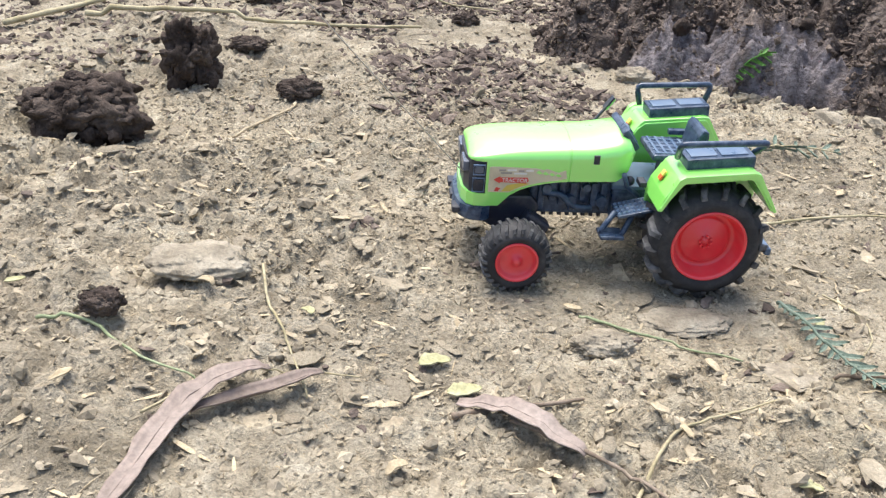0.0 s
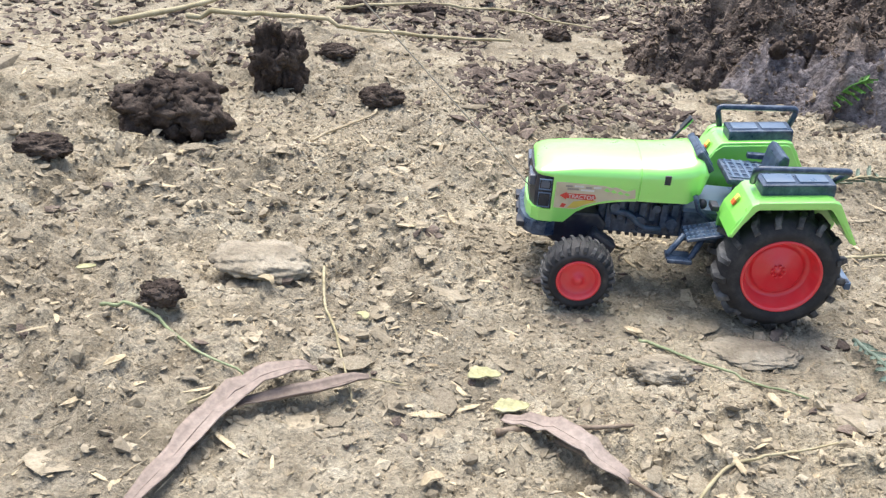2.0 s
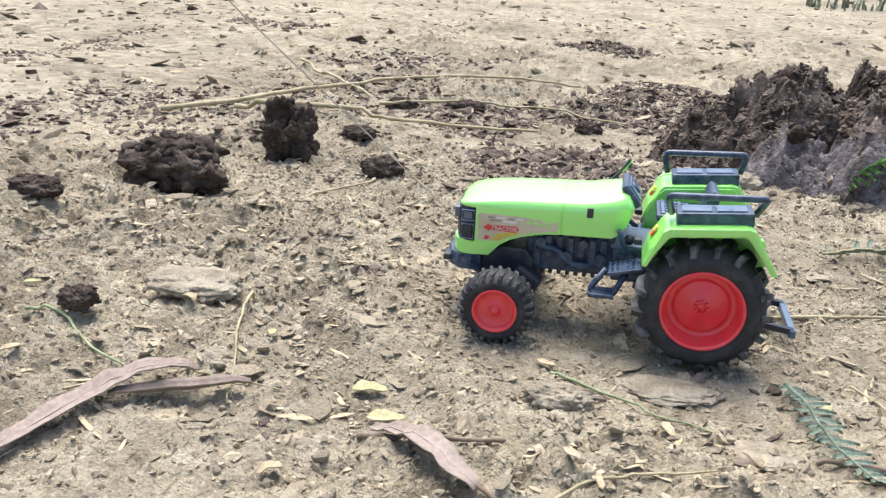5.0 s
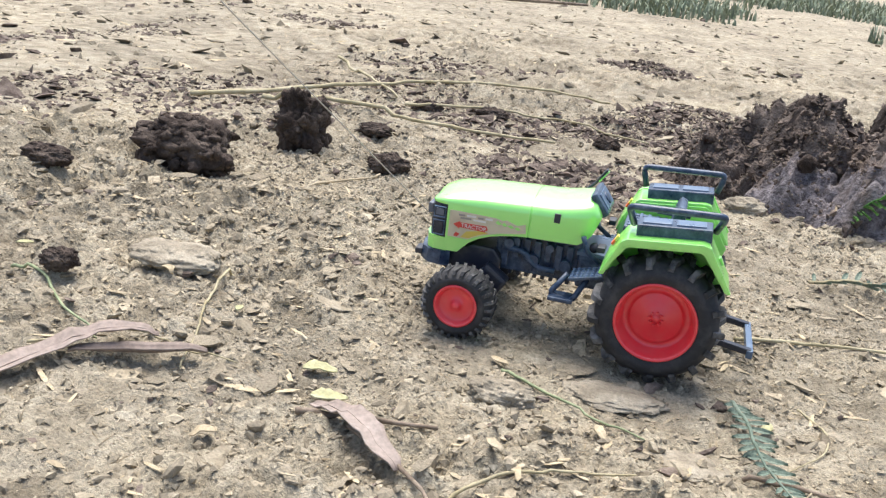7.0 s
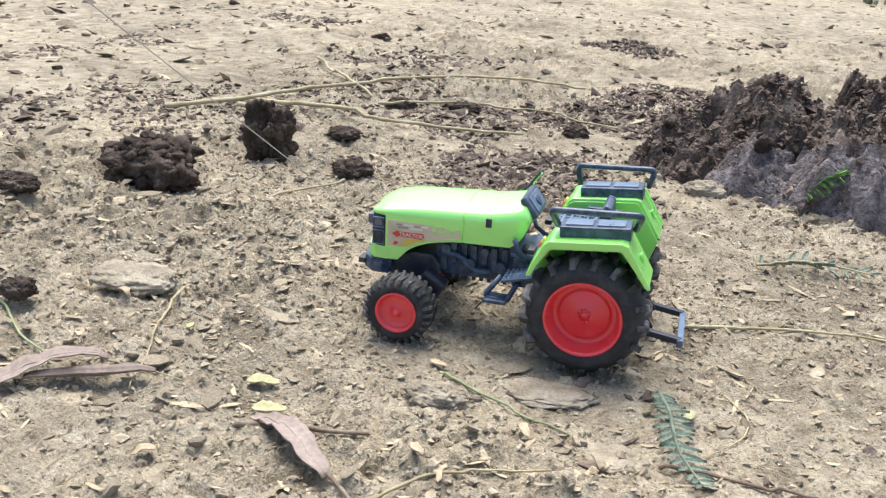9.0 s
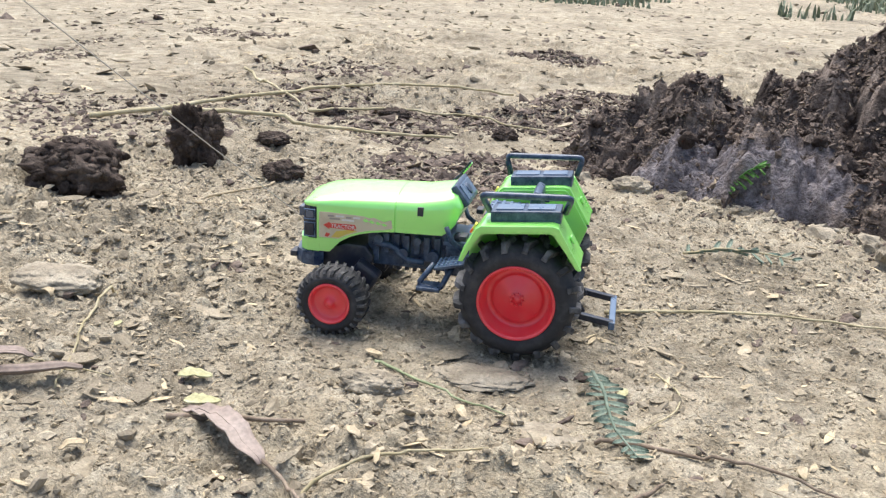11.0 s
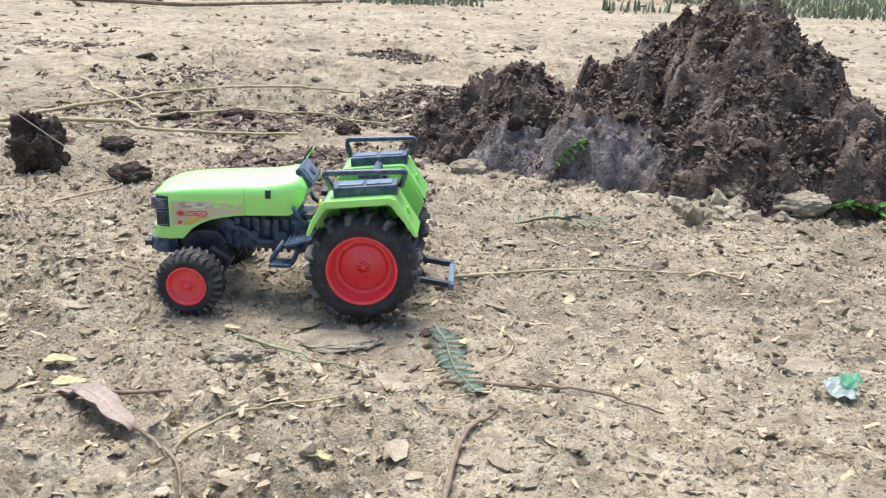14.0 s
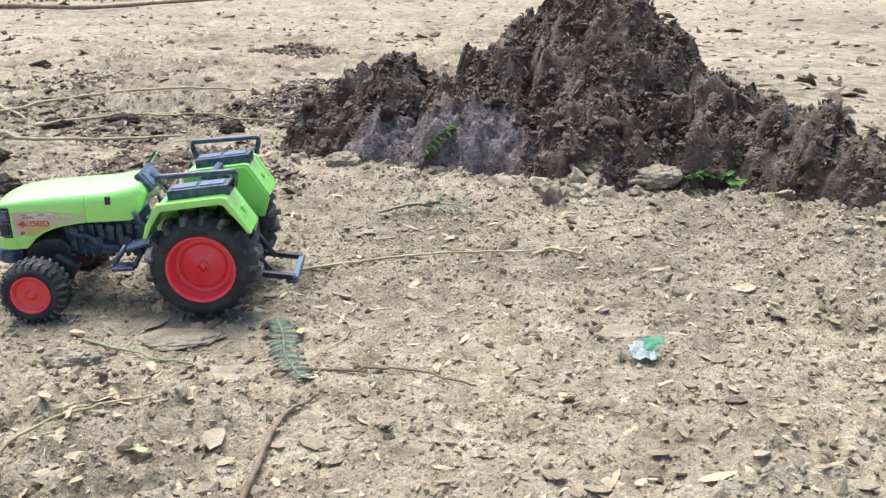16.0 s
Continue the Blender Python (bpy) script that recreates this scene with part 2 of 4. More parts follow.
def fbm(x, y, scale, octaves, seed, gain=0.5):
    v, amp = 0.0, 1.0
    for o in range(octaves):
        ang = 0.7 * o + 0.3
        xr, yr = x * math.cos(ang) - y * math.sin(ang), x * math.sin(ang) + y * math.cos(ang)
        v = v + amp * vnoise(xr / scale + 17.3 * o, yr / scale - 9.1 * o, seed + o)
        scale, amp = scale * 0.5, amp * gain
    return v


def step(a, b, v):
    t = np.clip((v - a) / (b - a), 0, 1)
    return t * t * (3 - 2 * t)


def height(x, y):
    """The bare ground's height, in wheelbases."""
    x, y = np.asarray(x, float), np.asarray(y, float)
    far = 1 - step(0, 3, np.maximum.reduce([x - 5.0, -5.0 - x, (y - 14) * 0.7, -3.2 - y]))
    patch = step(-0.1, 0.3, fbm(x, y, 1.6, 3, 50))
    h = 0.10 * fbm(x, y, 3.0, 3, 1)
    lumps = 0.09 * fbm(x, y, 0.5, 3, 11, 0.5) + 0.11 * np.abs(fbm(x, y, 0.2, 2, 21)) + 0.075 * np.abs(fbm(x, y, 0.11, 2, 25))
    fine = 0.05 * np.abs(fbm(x, y, 0.06, 2, 31, 0.6)) + 0.012 * fbm(x, y, 0.04, 1, 35)
    terr = fbm(x, y, 0.34, 3, 41) * 6
    terr = 0.015 * (np.floor(terr) + step(0.0, 0.2, terr - np.floor(terr)))
    h = h + (lumps * (0.18 + 0.95 * patch) + 1.25 * fine * (0.8 + 0.45 * patch) + terr * (0.4 + 0.6 * patch)) * far
    keep = 1.0
    for cx, cy in ((0, 0.13), (0, 0.97), (-1, 0.12), (-1, 0.98)):
        keep = keep * (1 - 0.85 * np.exp(-(((x - cx) / 0.2) ** 2 + ((y - cy) / 0.2) ** 2)))
    flat = np.exp(-(((x + 0.5) / 1.1) ** 2 + ((y - 0.55) / 1.0) ** 2))
    return h * keep * (1 - 0.5 * flat) - 0.004


def hz(x, y):
    return float(height(np.array([x]), np.array([y]))[0])


def grid_mesh(name, X, Y, Z, mat, smooth=True, keep=None):
    ny, nx = X.shape
    co = np.stack([X, Y, Z], -1).reshape(-1, 3) * S
    i = np.arange(nx * ny).reshape(ny, nx)
    q = np.stack([i[:-1, :-1], i[:-1, 1:], i[1:, 1:], i[1:, :-1]], -1).reshape(-1, 4)
    if keep is not None:
        k = (keep[:-1, :-1] | keep[:-1, 1:] | keep[1:, 1:] | keep[1:, :-1]).reshape(-1)
        q = q[k]
        used = np.unique(q)
        back = np.full(nx * ny, -1)
        back[used] = np.arange(len(used))
        co, q = co[used], back[q]
    return raw_mesh(name, co, q, mat, smooth)


def raw_mesh(name, co, faces, mat, smooth=False):
    me = bpy.data.meshes.new(name)
    n, k = faces.shape
    me.vertices.add(len(co))
    me.vertices.foreach_set("co", np.ascontiguousarray(co, dtype=np.float32).ravel())
    me.loops.add(n * k)
    me.loops.foreach_set("vertex_index", np.ascontiguousarray(faces, dtype=np.int32).ravel())
    me.polygons.add(n)
    me.polygons.foreach_set("loop_start", np.arange(0, n * k, k, dtype=np.int32))
    me.polygons.foreach_set("use_smooth", np.full(n, smooth))
    me.update(calc_edges=True)
    me.validate()
    me.materials.append(mat)
    return new(name, me)


# ---- ground ----
def axis(lo, hi, stepsize, reach, n=46):
    core = np.arange(lo, hi + 1e-6, stepsize)
    g = np.geomspace(stepsize, reach, n)
    return np.concatenate([(lo - g)[::-1], core, hi + g])


gx = axis(-5.2, 5.2, 0.0205, 4000)
gy = np.concatenate([axis(-3.2, 2.4, 0.0205, 4000)[:-46], np.arange(2.43, 8, 0.036), np.arange(8.0, 17, 0.07), 17 + np.geomspace(0.1, 4000, 50)])
GX, GY = np.meshgrid(gx, gy)
ground = grid_mesh("ground", GX, GY, height(GX, GY), SOIL)
tagged(ground, "dry tan soil ground, cracked, flaky and trampled", "ground", kind="structure")


# ---- loose litter on the ground ----
def scatter(name, count, area, template, faces, size, stretch, mat, label, category, seed, tilt=0.3, sink=0.3, jag=0.25, where=None, parent=None, surface=height, smooth=False):
    """Many small scraps, each shaped a little differently, joined in one mesh."""
    rng = np.random.default_rng(seed)
    x, y = rng.uniform(area[0], area[1], count), rng.uniform(area[2], area[3], count)
    if where is not None:
        k = where(x, y, rng)
        x, y = x[k], y[k]
    n = len(x)
    s = size[0] * (size[1] / size[0]) ** (rng.random(n) ** 2.2)
    V = np.asarray(template, float)[None] * np.ones((n, 1, 1))
    V = V * (1 + jag * rng.normal(size=(n, V.shape[1], 1))) + 0.12 * jag * rng.normal(size=V.shape)
    V = V * (np.array(stretch)[None, None] * (1 + 0.25 * rng.normal(size=(n, 1, 3)))) * s[:, None, None]
    a, b, c = rng.uniform(0, math.tau, n), rng.normal(0, tilt, n), rng.normal(0, tilt, n)
    Rz, Rx, Ry = np.zeros((n, 3, 3)), np.zeros((n, 3, 3)), np.zeros((n, 3, 3))
    Rz[:, 0, 0], Rz[:, 0, 1], Rz[:, 1, 0], Rz[:, 1, 1], Rz[:, 2, 2] = np.cos(a), -np.sin(a), np.sin(a), np.cos(a), 1
    Rx[:, 0, 0], Rx[:, 1, 1], Rx[:, 1, 2], Rx[:, 2, 1], Rx[:, 2, 2] = 1, np.cos(b), -np.sin(b), np.sin(b), np.cos(b)
    Ry[:, 1, 1], Ry[:, 0, 0], Ry[:, 0, 2], Ry[:, 2, 0], Ry[:, 2, 2] = 1, np.cos(c), np.sin(c), -np.sin(c), np.cos(c)
    V = np.einsum("nij,nkj->nki", Rz @ Rx @ Ry, V)
    base = surface(x, y) + s * stretch[2] * (0.5 - sink)
    V = V + np.stack([x, y, base], -1)[:, None]
    f = np.asarray(faces)
    Fc = (f[None] + np.arange(n)[:, None, None] * V.shape[1]).reshape(-1, f.shape[1])
    ob = raw_mesh(name, V.reshape(-1, 3) * S, Fc, mat, smooth)
    tagged(ob, label, category, kind="stuff")
    if parent:
        ob.parent = parent
    return ob


def flake_template(k=7):
    ang = np.arange(k) * math.tau / k
    top = np.stack([np.cos(ang), np.sin(ang), 0.5 + 0 * ang], -1)
    bot = np.stack([0.9 * np.cos(ang), 0.9 * np.sin(ang), -0.5 + 0 * ang], -1)
    V = np.concatenate([top, bot, [[0, 0, 0.75], [0, 0, -0.5]]])
    Fc = []
    for i in range(k):
        j = (i + 1) % k
        Fc += [(i, j, 2 * k), (j + k, i + k, 2 * k + 1), (i, i + k, j + k), (i, j + k, j)]
    return V, Fc


def lump_template(sub=1):
    bm = bmesh.new()
    bmesh.ops.create_icosphere(bm, subdivisions=sub, radius=1)
    bm.verts.ensure_lookup_table()
    V = np.array([v.co[:] for v in bm.verts])
    Fc = [[v.index for v in f.verts] for f in bm.faces]
    bm.free()
    return V, Fc


def octa_template():
    V = [(1, 0, 0), (-1, 0, 0), (0, 1, 0), (0, -1, 0), (0, 0, 1), (0, 0, -1)]
    return V, [(0, 2, 4), (2, 1, 4), (1, 3, 4), (3, 0, 4), (2, 0, 5), (1, 2, 5), (3, 1, 5), (0, 3, 5)]


def splinter_template():
    V = [(-1, 0, 0), (1, 0, 0), (0.1, 1, -0.4), (-0.1, -1, -0.4), (0, 0, 0.8)]
    return V, [(0, 3, 4), (0, 4, 2), (0, 2, 3), (1, 4, 3), (1, 2, 4), (1, 3, 2)]


OCV, OCF = octa_template()
SPV, SPF = splinter_template()
FLV, FLF = flake_template()
CHV, CHF = flake_template(6)
LUV, LUF = lump_template(1)
LU2V, LU2F = lump_template(2)
LU3V, LU3F = lump_template(3)
VIEW = (-5.8, 6.0, -3.1, 8.0)
NEAR = (-4.6, 4.6, -2.9, 3.4)


def rough_patch(x, y, rng):
    return rng.random(len(x)) < 0.22 + 0.9 * step(-0.1, 0.25, fbm(x, y, 1.6, 3, 50))


def loose(x, y, rng):
    return rng.random(len(x)) < 0.5 + 0.6 * step(-0.15, 0.2, fbm(x, y, 1.1, 3, 55))


scatter("mud_flakes", 4600, VIEW, FLV, FLF, (0.014, 0.085), (1, 0.62, 0.13), FLAKE, "curled flakes of dried mud crust on the soil", "mud flakes", 1, 0.18, 0.42, 0.3, rough_patch)
scatter("mud_chips", 4000, NEAR, CHV, CHF, (0.009, 0.05), (1, 0.6, 0.26), FLAKE, "small broken chips of dried mud on soil", "mud chips", 12, 0.22, 0.4, 0.28, rough_patch)
scatter("soil_crumbs", 56000, NEAR, OCV, OCF, (0.006, 0.03), (1, 0.85, 0.65), FLAKE, "small tan soil crumbs strewn over the ground", "soil crumbs", 2, 0.5, 0.4, 0.16, loose)
scatter("clod_crumbs", 14000, VIEW, LUV, LUF, (0.01, 0.05), (1, 0.8, 0.5), FLAKE, "larger tan soil crumbs strewn over the ground", "soil crumbs", 13, 0.5, 0.4, 0.2, rough_patch)
scatter("dark_scraps", 1500, VIEW, FLV, FLF, (0.01, 0.06), (1, 0.6, 0.4), DUNG_CRUMB, "dark brown crumbs among the soil", "crumbs", 14, 0.4, 0.35, 0.25)
scatter("dry_chips", 3000, VIEW, CHV, CHF, (0.018, 0.07), (1, 0.22, 0.06), STRAW, "pale dry leaflets and straw chips on soil", "straw", 3, 0.16, 0.0, 0.14)
scatter("straw_fibres", 42000, VIEW, SPV, SPF, (0.012, 0.075), (1, 0.05, 0.05), FIBRE, "fine brown plant fibres trodden into soil", "fibres", 17, 0.12, 0.1, 0.12, loose)
scatter("straw_bits", 13000, VIEW, SPV, SPF, (0.01, 0.06), (1, 0.11, 0.08), STRAW, "thin short bits of pale straw on soil", "straw", 4, 0.16, 0.0, 0.12)


def thinning(x, y, rng):
    """Thinner with distance, and none where the near litter lies."""
    out = np.maximum.reduce([x - 5.4, -5.4 - x, y - 7.2])
    return (rng.random(len(x)) < step(-1.0, 1.0, out)) & (rng.random(len(x)) < np.exp(-np.maximum(out, 0) / 12))


def dark_patches(x, y, rng):
    return thinning(x, y, rng) & (rng.random(len(x)) < step(0.08, 0.3, fbm(x, y * 0.6, 3.2, 3, 150)))


WIDE = (-26, 26, 0, 42)
scatter("far_clods", 30000, WIDE, OCV, OCF, (0.02, 0.13), (1, 0.8, 0.35), FLAKE, "scattered soil clods on the far ground", "soil clods", 5, 0.4, 0.35, 0.25, thinning)
scatter("far_flakes", 7000, WIDE, FLV, FLF, (0.03, 0.2), (1, 0.7, 0.13), FLAKE, "flakes of dried mud on the far ground", "mud flakes", 16, 0.2, 0.35, 0.25, thinning)
scatter("far_dark_clods", 26000, WIDE, OCV, OCF, (0.02, 0.2), (1, 0.85, 0.3), DUNG_CRUMB, "dark crumbs strewn over the far ground", "soil clods", 15, 0.4, 0.35, 0.25, dark_patches)
scatter("far_chips", 26000, WIDE, SPV, SPF, (0.03, 0.16), (1, 0.26, 0.08), STRAW, "pale dry scraps on the far ground", "straw", 6, 0.18, 0.0, 0.12, thinning)


# ---- dark compost pile ----
LOBES = ((-1.5, 5.05, 1.05, 1.36), (-0.95, 4.95, 1.0, 1.46), (-0.5, 4.9, 0.95, 1.05), (-0.75, 4.5, 1.15, 0.95), (-3.0, 4.25, 0.95, 0.72), (-2.2, 4.1, 1.0, 0.6), (-3.8, 4.0, 0.7, 0.34), (-1.1, 3.75, 0.9, 0.5),
         (0.05, 4.1, 0.8, 0.52), (0.95, 3.55, 0.55, 0.5), (1.55, 3.2, 0.5, 0.34), (0.2, 5.1, 0.95, 0.48), (-2.2, 5.4, 1.2, 0.7))


HEAP = Matrix.Translation((1.45, 3.58, 0)) @ Matrix.Rotation(radians(-19.3), 4, "Z") @ Matrix.Translation((2.42, -3.3, 0))
UNHEAP = np.array(HEAP.inverted())


def heap(x, y):
    """The compost heap's surface, in wheelbases, worked out in the heap's own axes."""
    x, y = np.asarray(x, float), np.asarray(y, float)
    x, y = UNHEAP[0, 0] * x + UNHEAP[0, 1] * y + UNHEAP[0, 3], UNHEAP[1, 0] * x + UNHEAP[1, 1] * y + UNHEAP[1, 3]
    wx, wy = x + 0.25 * fbm(x, y, 0.8, 3, 71), y + 0.25 * fbm(x, y, 0.8, 3, 81)
    h = np.full_like(wx, -1.0)
    for cx, cy, r, top in LOBES:
        d = np.hypot(wx - cx, wy - cy) / r
        h = np.maximum(h, top * (1 - np.clip(d, 0, 3) ** 2.3))
    rough = 0.42 * fbm(x, y, 0.55, 6, 91, 0.6) + 0.26 * np.abs(fbm(x, y, 0.26, 3, 95))
    rough = rough - 0.5 * np.exp(-(((x + 1.75) / 0.2) ** 2 + ((y - 4.55) / 0.25) ** 2)) - 0.35 * np.exp(-(((x + 0.1) / 0.13) ** 2 + ((y - 4.1) / 0.3) ** 2))
    clumps = 0.3 * np.abs(fbm(x, y, 0.2, 2, 97)) + 0.13 * np.abs(fbm(x, y, 0.08, 2, 99)) - 0.06
    grey = np.exp(-(((x + 2.95) / 0.3) ** 2 + ((y - 3.4) / 0.3) ** 2)) + np.exp(-(((x + 1.95) / 0.32) ** 2 + ((y - 3.3) / 0.3) ** 2))
    rough = rough + clumps * (1 - 0.75 * np.clip(grey, 0, 1))
    return h + rough * step(-0.3, 0.25, h) - 0.03


def heap_top(x, y):
    return np.maximum(heap(x, y), height(x, y))


px_, py_ = np.meshgrid(np.arange(-1.8, 6.9, 0.021), np.arange(1.2, 7.9, 0.022))
ph = heap(px_, py_)
pile = empty("compost_pile", (2.9, 4.5, 0))
tagged(pile, "heap of dark brown crumbly compost on dry soil", "compost pile")
jx, jy = 0.11 * fbm(px_ + 3, py_, 0.2, 3, 61), 0.11 * fbm(px_, py_ + 5, 0.2, 3, 65)
core = grid_mesh("mound", px_ + jx, py_ + jy, ph, MOUND, True, ph > height(px_, py_) - 0.05)
core.parent, core.location = pile, -pile.location


def on_heap(lo):
    return lambda x, y, rng: (heap(x, y) - height(x, y) > lo) & ((rng.random(len(x)) < 0.1) | ((np.hypot(x - 0.95, y - 3.7) > 0.5) & (np.hypot(x - 1.86, y - 3.43) > 0.45)))


def around_heap(x, y, rng):
    d = heap(x, y) - height(x, y)
    return (d > -1.02) & (rng.random(len(x)) < np.where(d > 0, 1, np.exp(3.2 * d) * 0.8))


for ob in (scatter("clod_cover", 110000, (-1.9, 6.8, 1.2, 6.4), OCV, OCF, (0.012, 0.05), (1, 0.85, 0.75), DUNG_CRUMB, "crumbly dark clods", "clods", 7, 0.6, 0.45, 0.22, on_heap(0.02), None, heap_top),
           scatter("lump_cover", 160, (-1.9, 6.8, 1.2, 7.9), LU3V, LU3F, (0.06, 0.17), (1, 0.85, 0.6), DUNG, "large dark lumps", "lumps", 18, 0.6, 0.5, 0.12, on_heap(0.05), None, heap_top, True),
           scatter("chip_cover", 15000, (-1.9, 6.8, 1.2, 7.9), SPV, SPF, (0.015, 0.065), (1, 0.2, 0.1), FIBRE, "brown chips and straw in the heap", "chips", 8, 0.5, 0.0, 0.12, on_heap(0.05), None, heap_top)):
    ob.parent, ob.location = pile, -pile.location
    del ob["category"]
scatter("dark_crumbs", 12000, (-3.2, 7.0, 0.8, 8.4), LUV, LUF, (0.01, 0.05), (1, 0.85, 0.6), DUNG_CRUMB, "dark crumbs spilled round the compost heap", "crumbs", 9, 0.5, 0.3, 0.18, around_heap)


def heap_foot(x, y, rng):
    d = heap(x, y) - height(x, y)
    return (d > -0.42) & (d < 0.06) & (y < 4.2)


scatter("foot_lumps", 2600, (-1.9, 6.8, 1.2, 4.4), LU2V, LU2F, (0.025, 0.13), (1, 0.8, 0.6), CRUST, "tan broken soil lumps along the compost heap's foot", "soil lumps", 20, 0.5, 0.4, 0.2, heap_foot)


def trodden(x, y, rng):
    """Patches of trodden compost between the heap and the stalks."""
    m = step(0.0, 0.2, fbm(x, y * 0.7, 1.7, 3, 160)) * step(2.2, 3.2, y) * (1 - step(1.6, 2.6, x)) * (0.25 + 0.75 * step(-3.2, -1.0, x))
    return rng.random(len(x)) < m


scatter("trodden_compost", 100000, (-9.0, 2.6, 2.2, 15.0), OCV, OCF, (0.015, 0.085), (1, 0.85, 0.35), DUNG_CRUMB, "dark compost crumbs trodden flat into soil", "crumbs", 19, 0.4, 0.35, 0.25, trodden)


# ---- clods, slabs ----
def clod(name, x, y, size, seed, mat, label, category="clod", squash=(1, 1, 0.8), rough=0.4, crumbs=160, sink=0.35):
    """A lump of soil: an uneven core with crumbs stuck all over it."""
    rng = np.random.default_rng(seed)
    core = np.array(LU4V)
    off = Vector((seed * 3.1, seed * 1.7, seed * 0.9))
    d = np.array([1 + rough * (noise.fractal(Vector(p) * 1.5 + off, 0.8, 2.1, 5) * 0.8 + 0.25 * abs(noise.noise(Vector(p) * 5 + off))) for p in core])
    core = core * d[:, None]
    parts_v, parts_f, n = [core], [np.array(LU4F)], len(core)
    small, sf = np.array(LU2V), np.array(LU2F)
    for k in range(crumbs):
        c = core[rng.integers(len(core))] * rng.uniform(0.86, 1.02)
        r = rng.uniform(0.05, 0.2) * (0.6 + 0.5 * rough)
        v = small * (1 + 0.22 * rng.normal(size=(len(small), 1))) * r * (1 + 0.3 * rng.normal(size=3))
        parts_v.append(v + c)
        parts_f.append(sf + n)
        n += len(v)
    k = np.array(squash) * size * S
    ob = raw_mesh(name, core * k, np.array(LU4F), mat, True)
    ob.location = Vector((x, y, hz(x, y) + size * squash[2] * (1 - sink))) * S
    if crumbs:
        cover = raw_mesh("crumb_cover", np.concatenate(parts_v[1:]) * k, np.concatenate(parts_f[1:]) - len(core), mat, True)
        cover.parent = ob
        tagged(cover, kind="stuff")
    return tagged(ob, label, category, {"dark_clod": "dark clods on the soil", "mud_slab": "flat mud slabs", "tan_clod": "tan clods at the heap's foot"}.get(name, ""))


LU4V, LU4F = lump_template(5)
clod("tall_clod", -3.2, 3.05, 0.2, 3, DUNG, "tall dark lump of compost standing on soil", squash=(0.95, 0.8, 1.3), rough=0.7, crumbs=260)
clod("dark_clod", -2.35, 2.9, 0.13, 8, DUNG, "small dark compost clod on soil", squash=(1.2, 0.9, 0.7))
clod("clod_clump", -3.75, 2.0, 0.3, 12, DUNG, "large crumbly clump of dark compost on soil", squash=(1.15, 0.9, 0.8), rough=0.6, crumbs=320)
clod("dark_clod", -4.24, 1.05, 0.12, 15, DUNG, "small dark compost clod on soil", squash=(1.3, 1, 0.6))
for cx, cy, r, sd in ((-0.75, 3.2, 0.2, 51), (-0.35, 3.12, 0.17, 53), (-3.3, 3.2, 0.13, 55)):
    q = HEAP @ Vector((cx, cy, 0))
    clod("tan_clod", q.x, q.y, r, sd, CRUST, "tan lump of dried mud at the compost heap's foot", crumbs=40, squash=(1.3, 0.9, 0.6))
for cx, cy, r, sd in ((2.4, 4.6, 0.2, 61), (2.75, 4.9, 0.17, 63), (3.2, 4.5, 0.18, 65), (2.1, 5.4, 0.15, 67), (-5.2, 4.4, 0.1, 69)):
    q = HEAP @ Vector((cx, cy, 0))
    clod("dark_clod", q.x, q.y, r, sd, DUNG, "dark compost clod on soil", squash=(1.25, 0.9, 0.7))
clod("mud_slab", -2.66, 0.12, 0.23, 31, CRUST, "thick pale slab of dried mud lying tilted", "mud slab", (1.1, 0.8, 0.3), 0.3, 0, 0.3)
clod("dark_clod", -3.0, -0.45, 0.085, 33, DUNG, "small dark soil clod", squash=(1.2, 0.9, 0.7))
for cx, cy, r, sd in ((-2.88, 4.02, 0.12, 81), (-2.98, 6.1, 0.13, 82), (-2.2, 6.1, 0.13, 83), (0.04, 5.3, 0.12, 84)):
    clod("dark_clod", cx, cy, r, sd, DUNG, "dark compost clod on soil", squash=(1.4, 0.9, 0.55))
clod("soil_lump", -0.62, -0.46, 0.11, 85, CRUST, "broken lump of tan soil", "soil lump", (1.4, 0.8, 0.5))
clod("grey_stone", 0.25, -0.66, 0.15, 37, CRUST, "flat pale grey crust piece on soil", "stone", (1.1, 0.8, 0.12), 0.25, 0, 0.3)
clod("mud_slab", -0.12, -0.2, 0.2, 41, CRUST, "flat flake of pale dried mud", "mud slab", (1.2, 0.6, 0.14), 0.3, 0, 0.3)
clod("mud_slab", 2.35, -0.42, 0.13, 43, CRUST, "flat flake of pale dried mud", "mud slab", (1.2, 0.8, 0.2), 0.3, 0, 0.3)


# ---- the toy tractor: heads to -x, near side at y = 0, middle at y = 0.55 ----
MID = 0.55
tractor = empty("toy_tractor", (-0.5, MID, 0))
tagged(tractor, "lime green plastic toy tractor with red rims and dusty black tyres", "toy tractor")
tractor_at = Vector((-0.5, MID, 0))


def tpart(name, bm, mat, label="", smooth=False, parent=None):
    """A part given in the place's own axes, hung under the tractor or one of its parts."""
    bmesh.ops.translate(bm, verts=bm.verts, vec=-tractor_at)
    return part(name, bm, mat, parent or tractor, label, smooth)


def both(f):
    """The same form on either side of the tractor's middle."""
    for side in (1, -1):
        f(lambda y: MID - side * (MID - y), side)


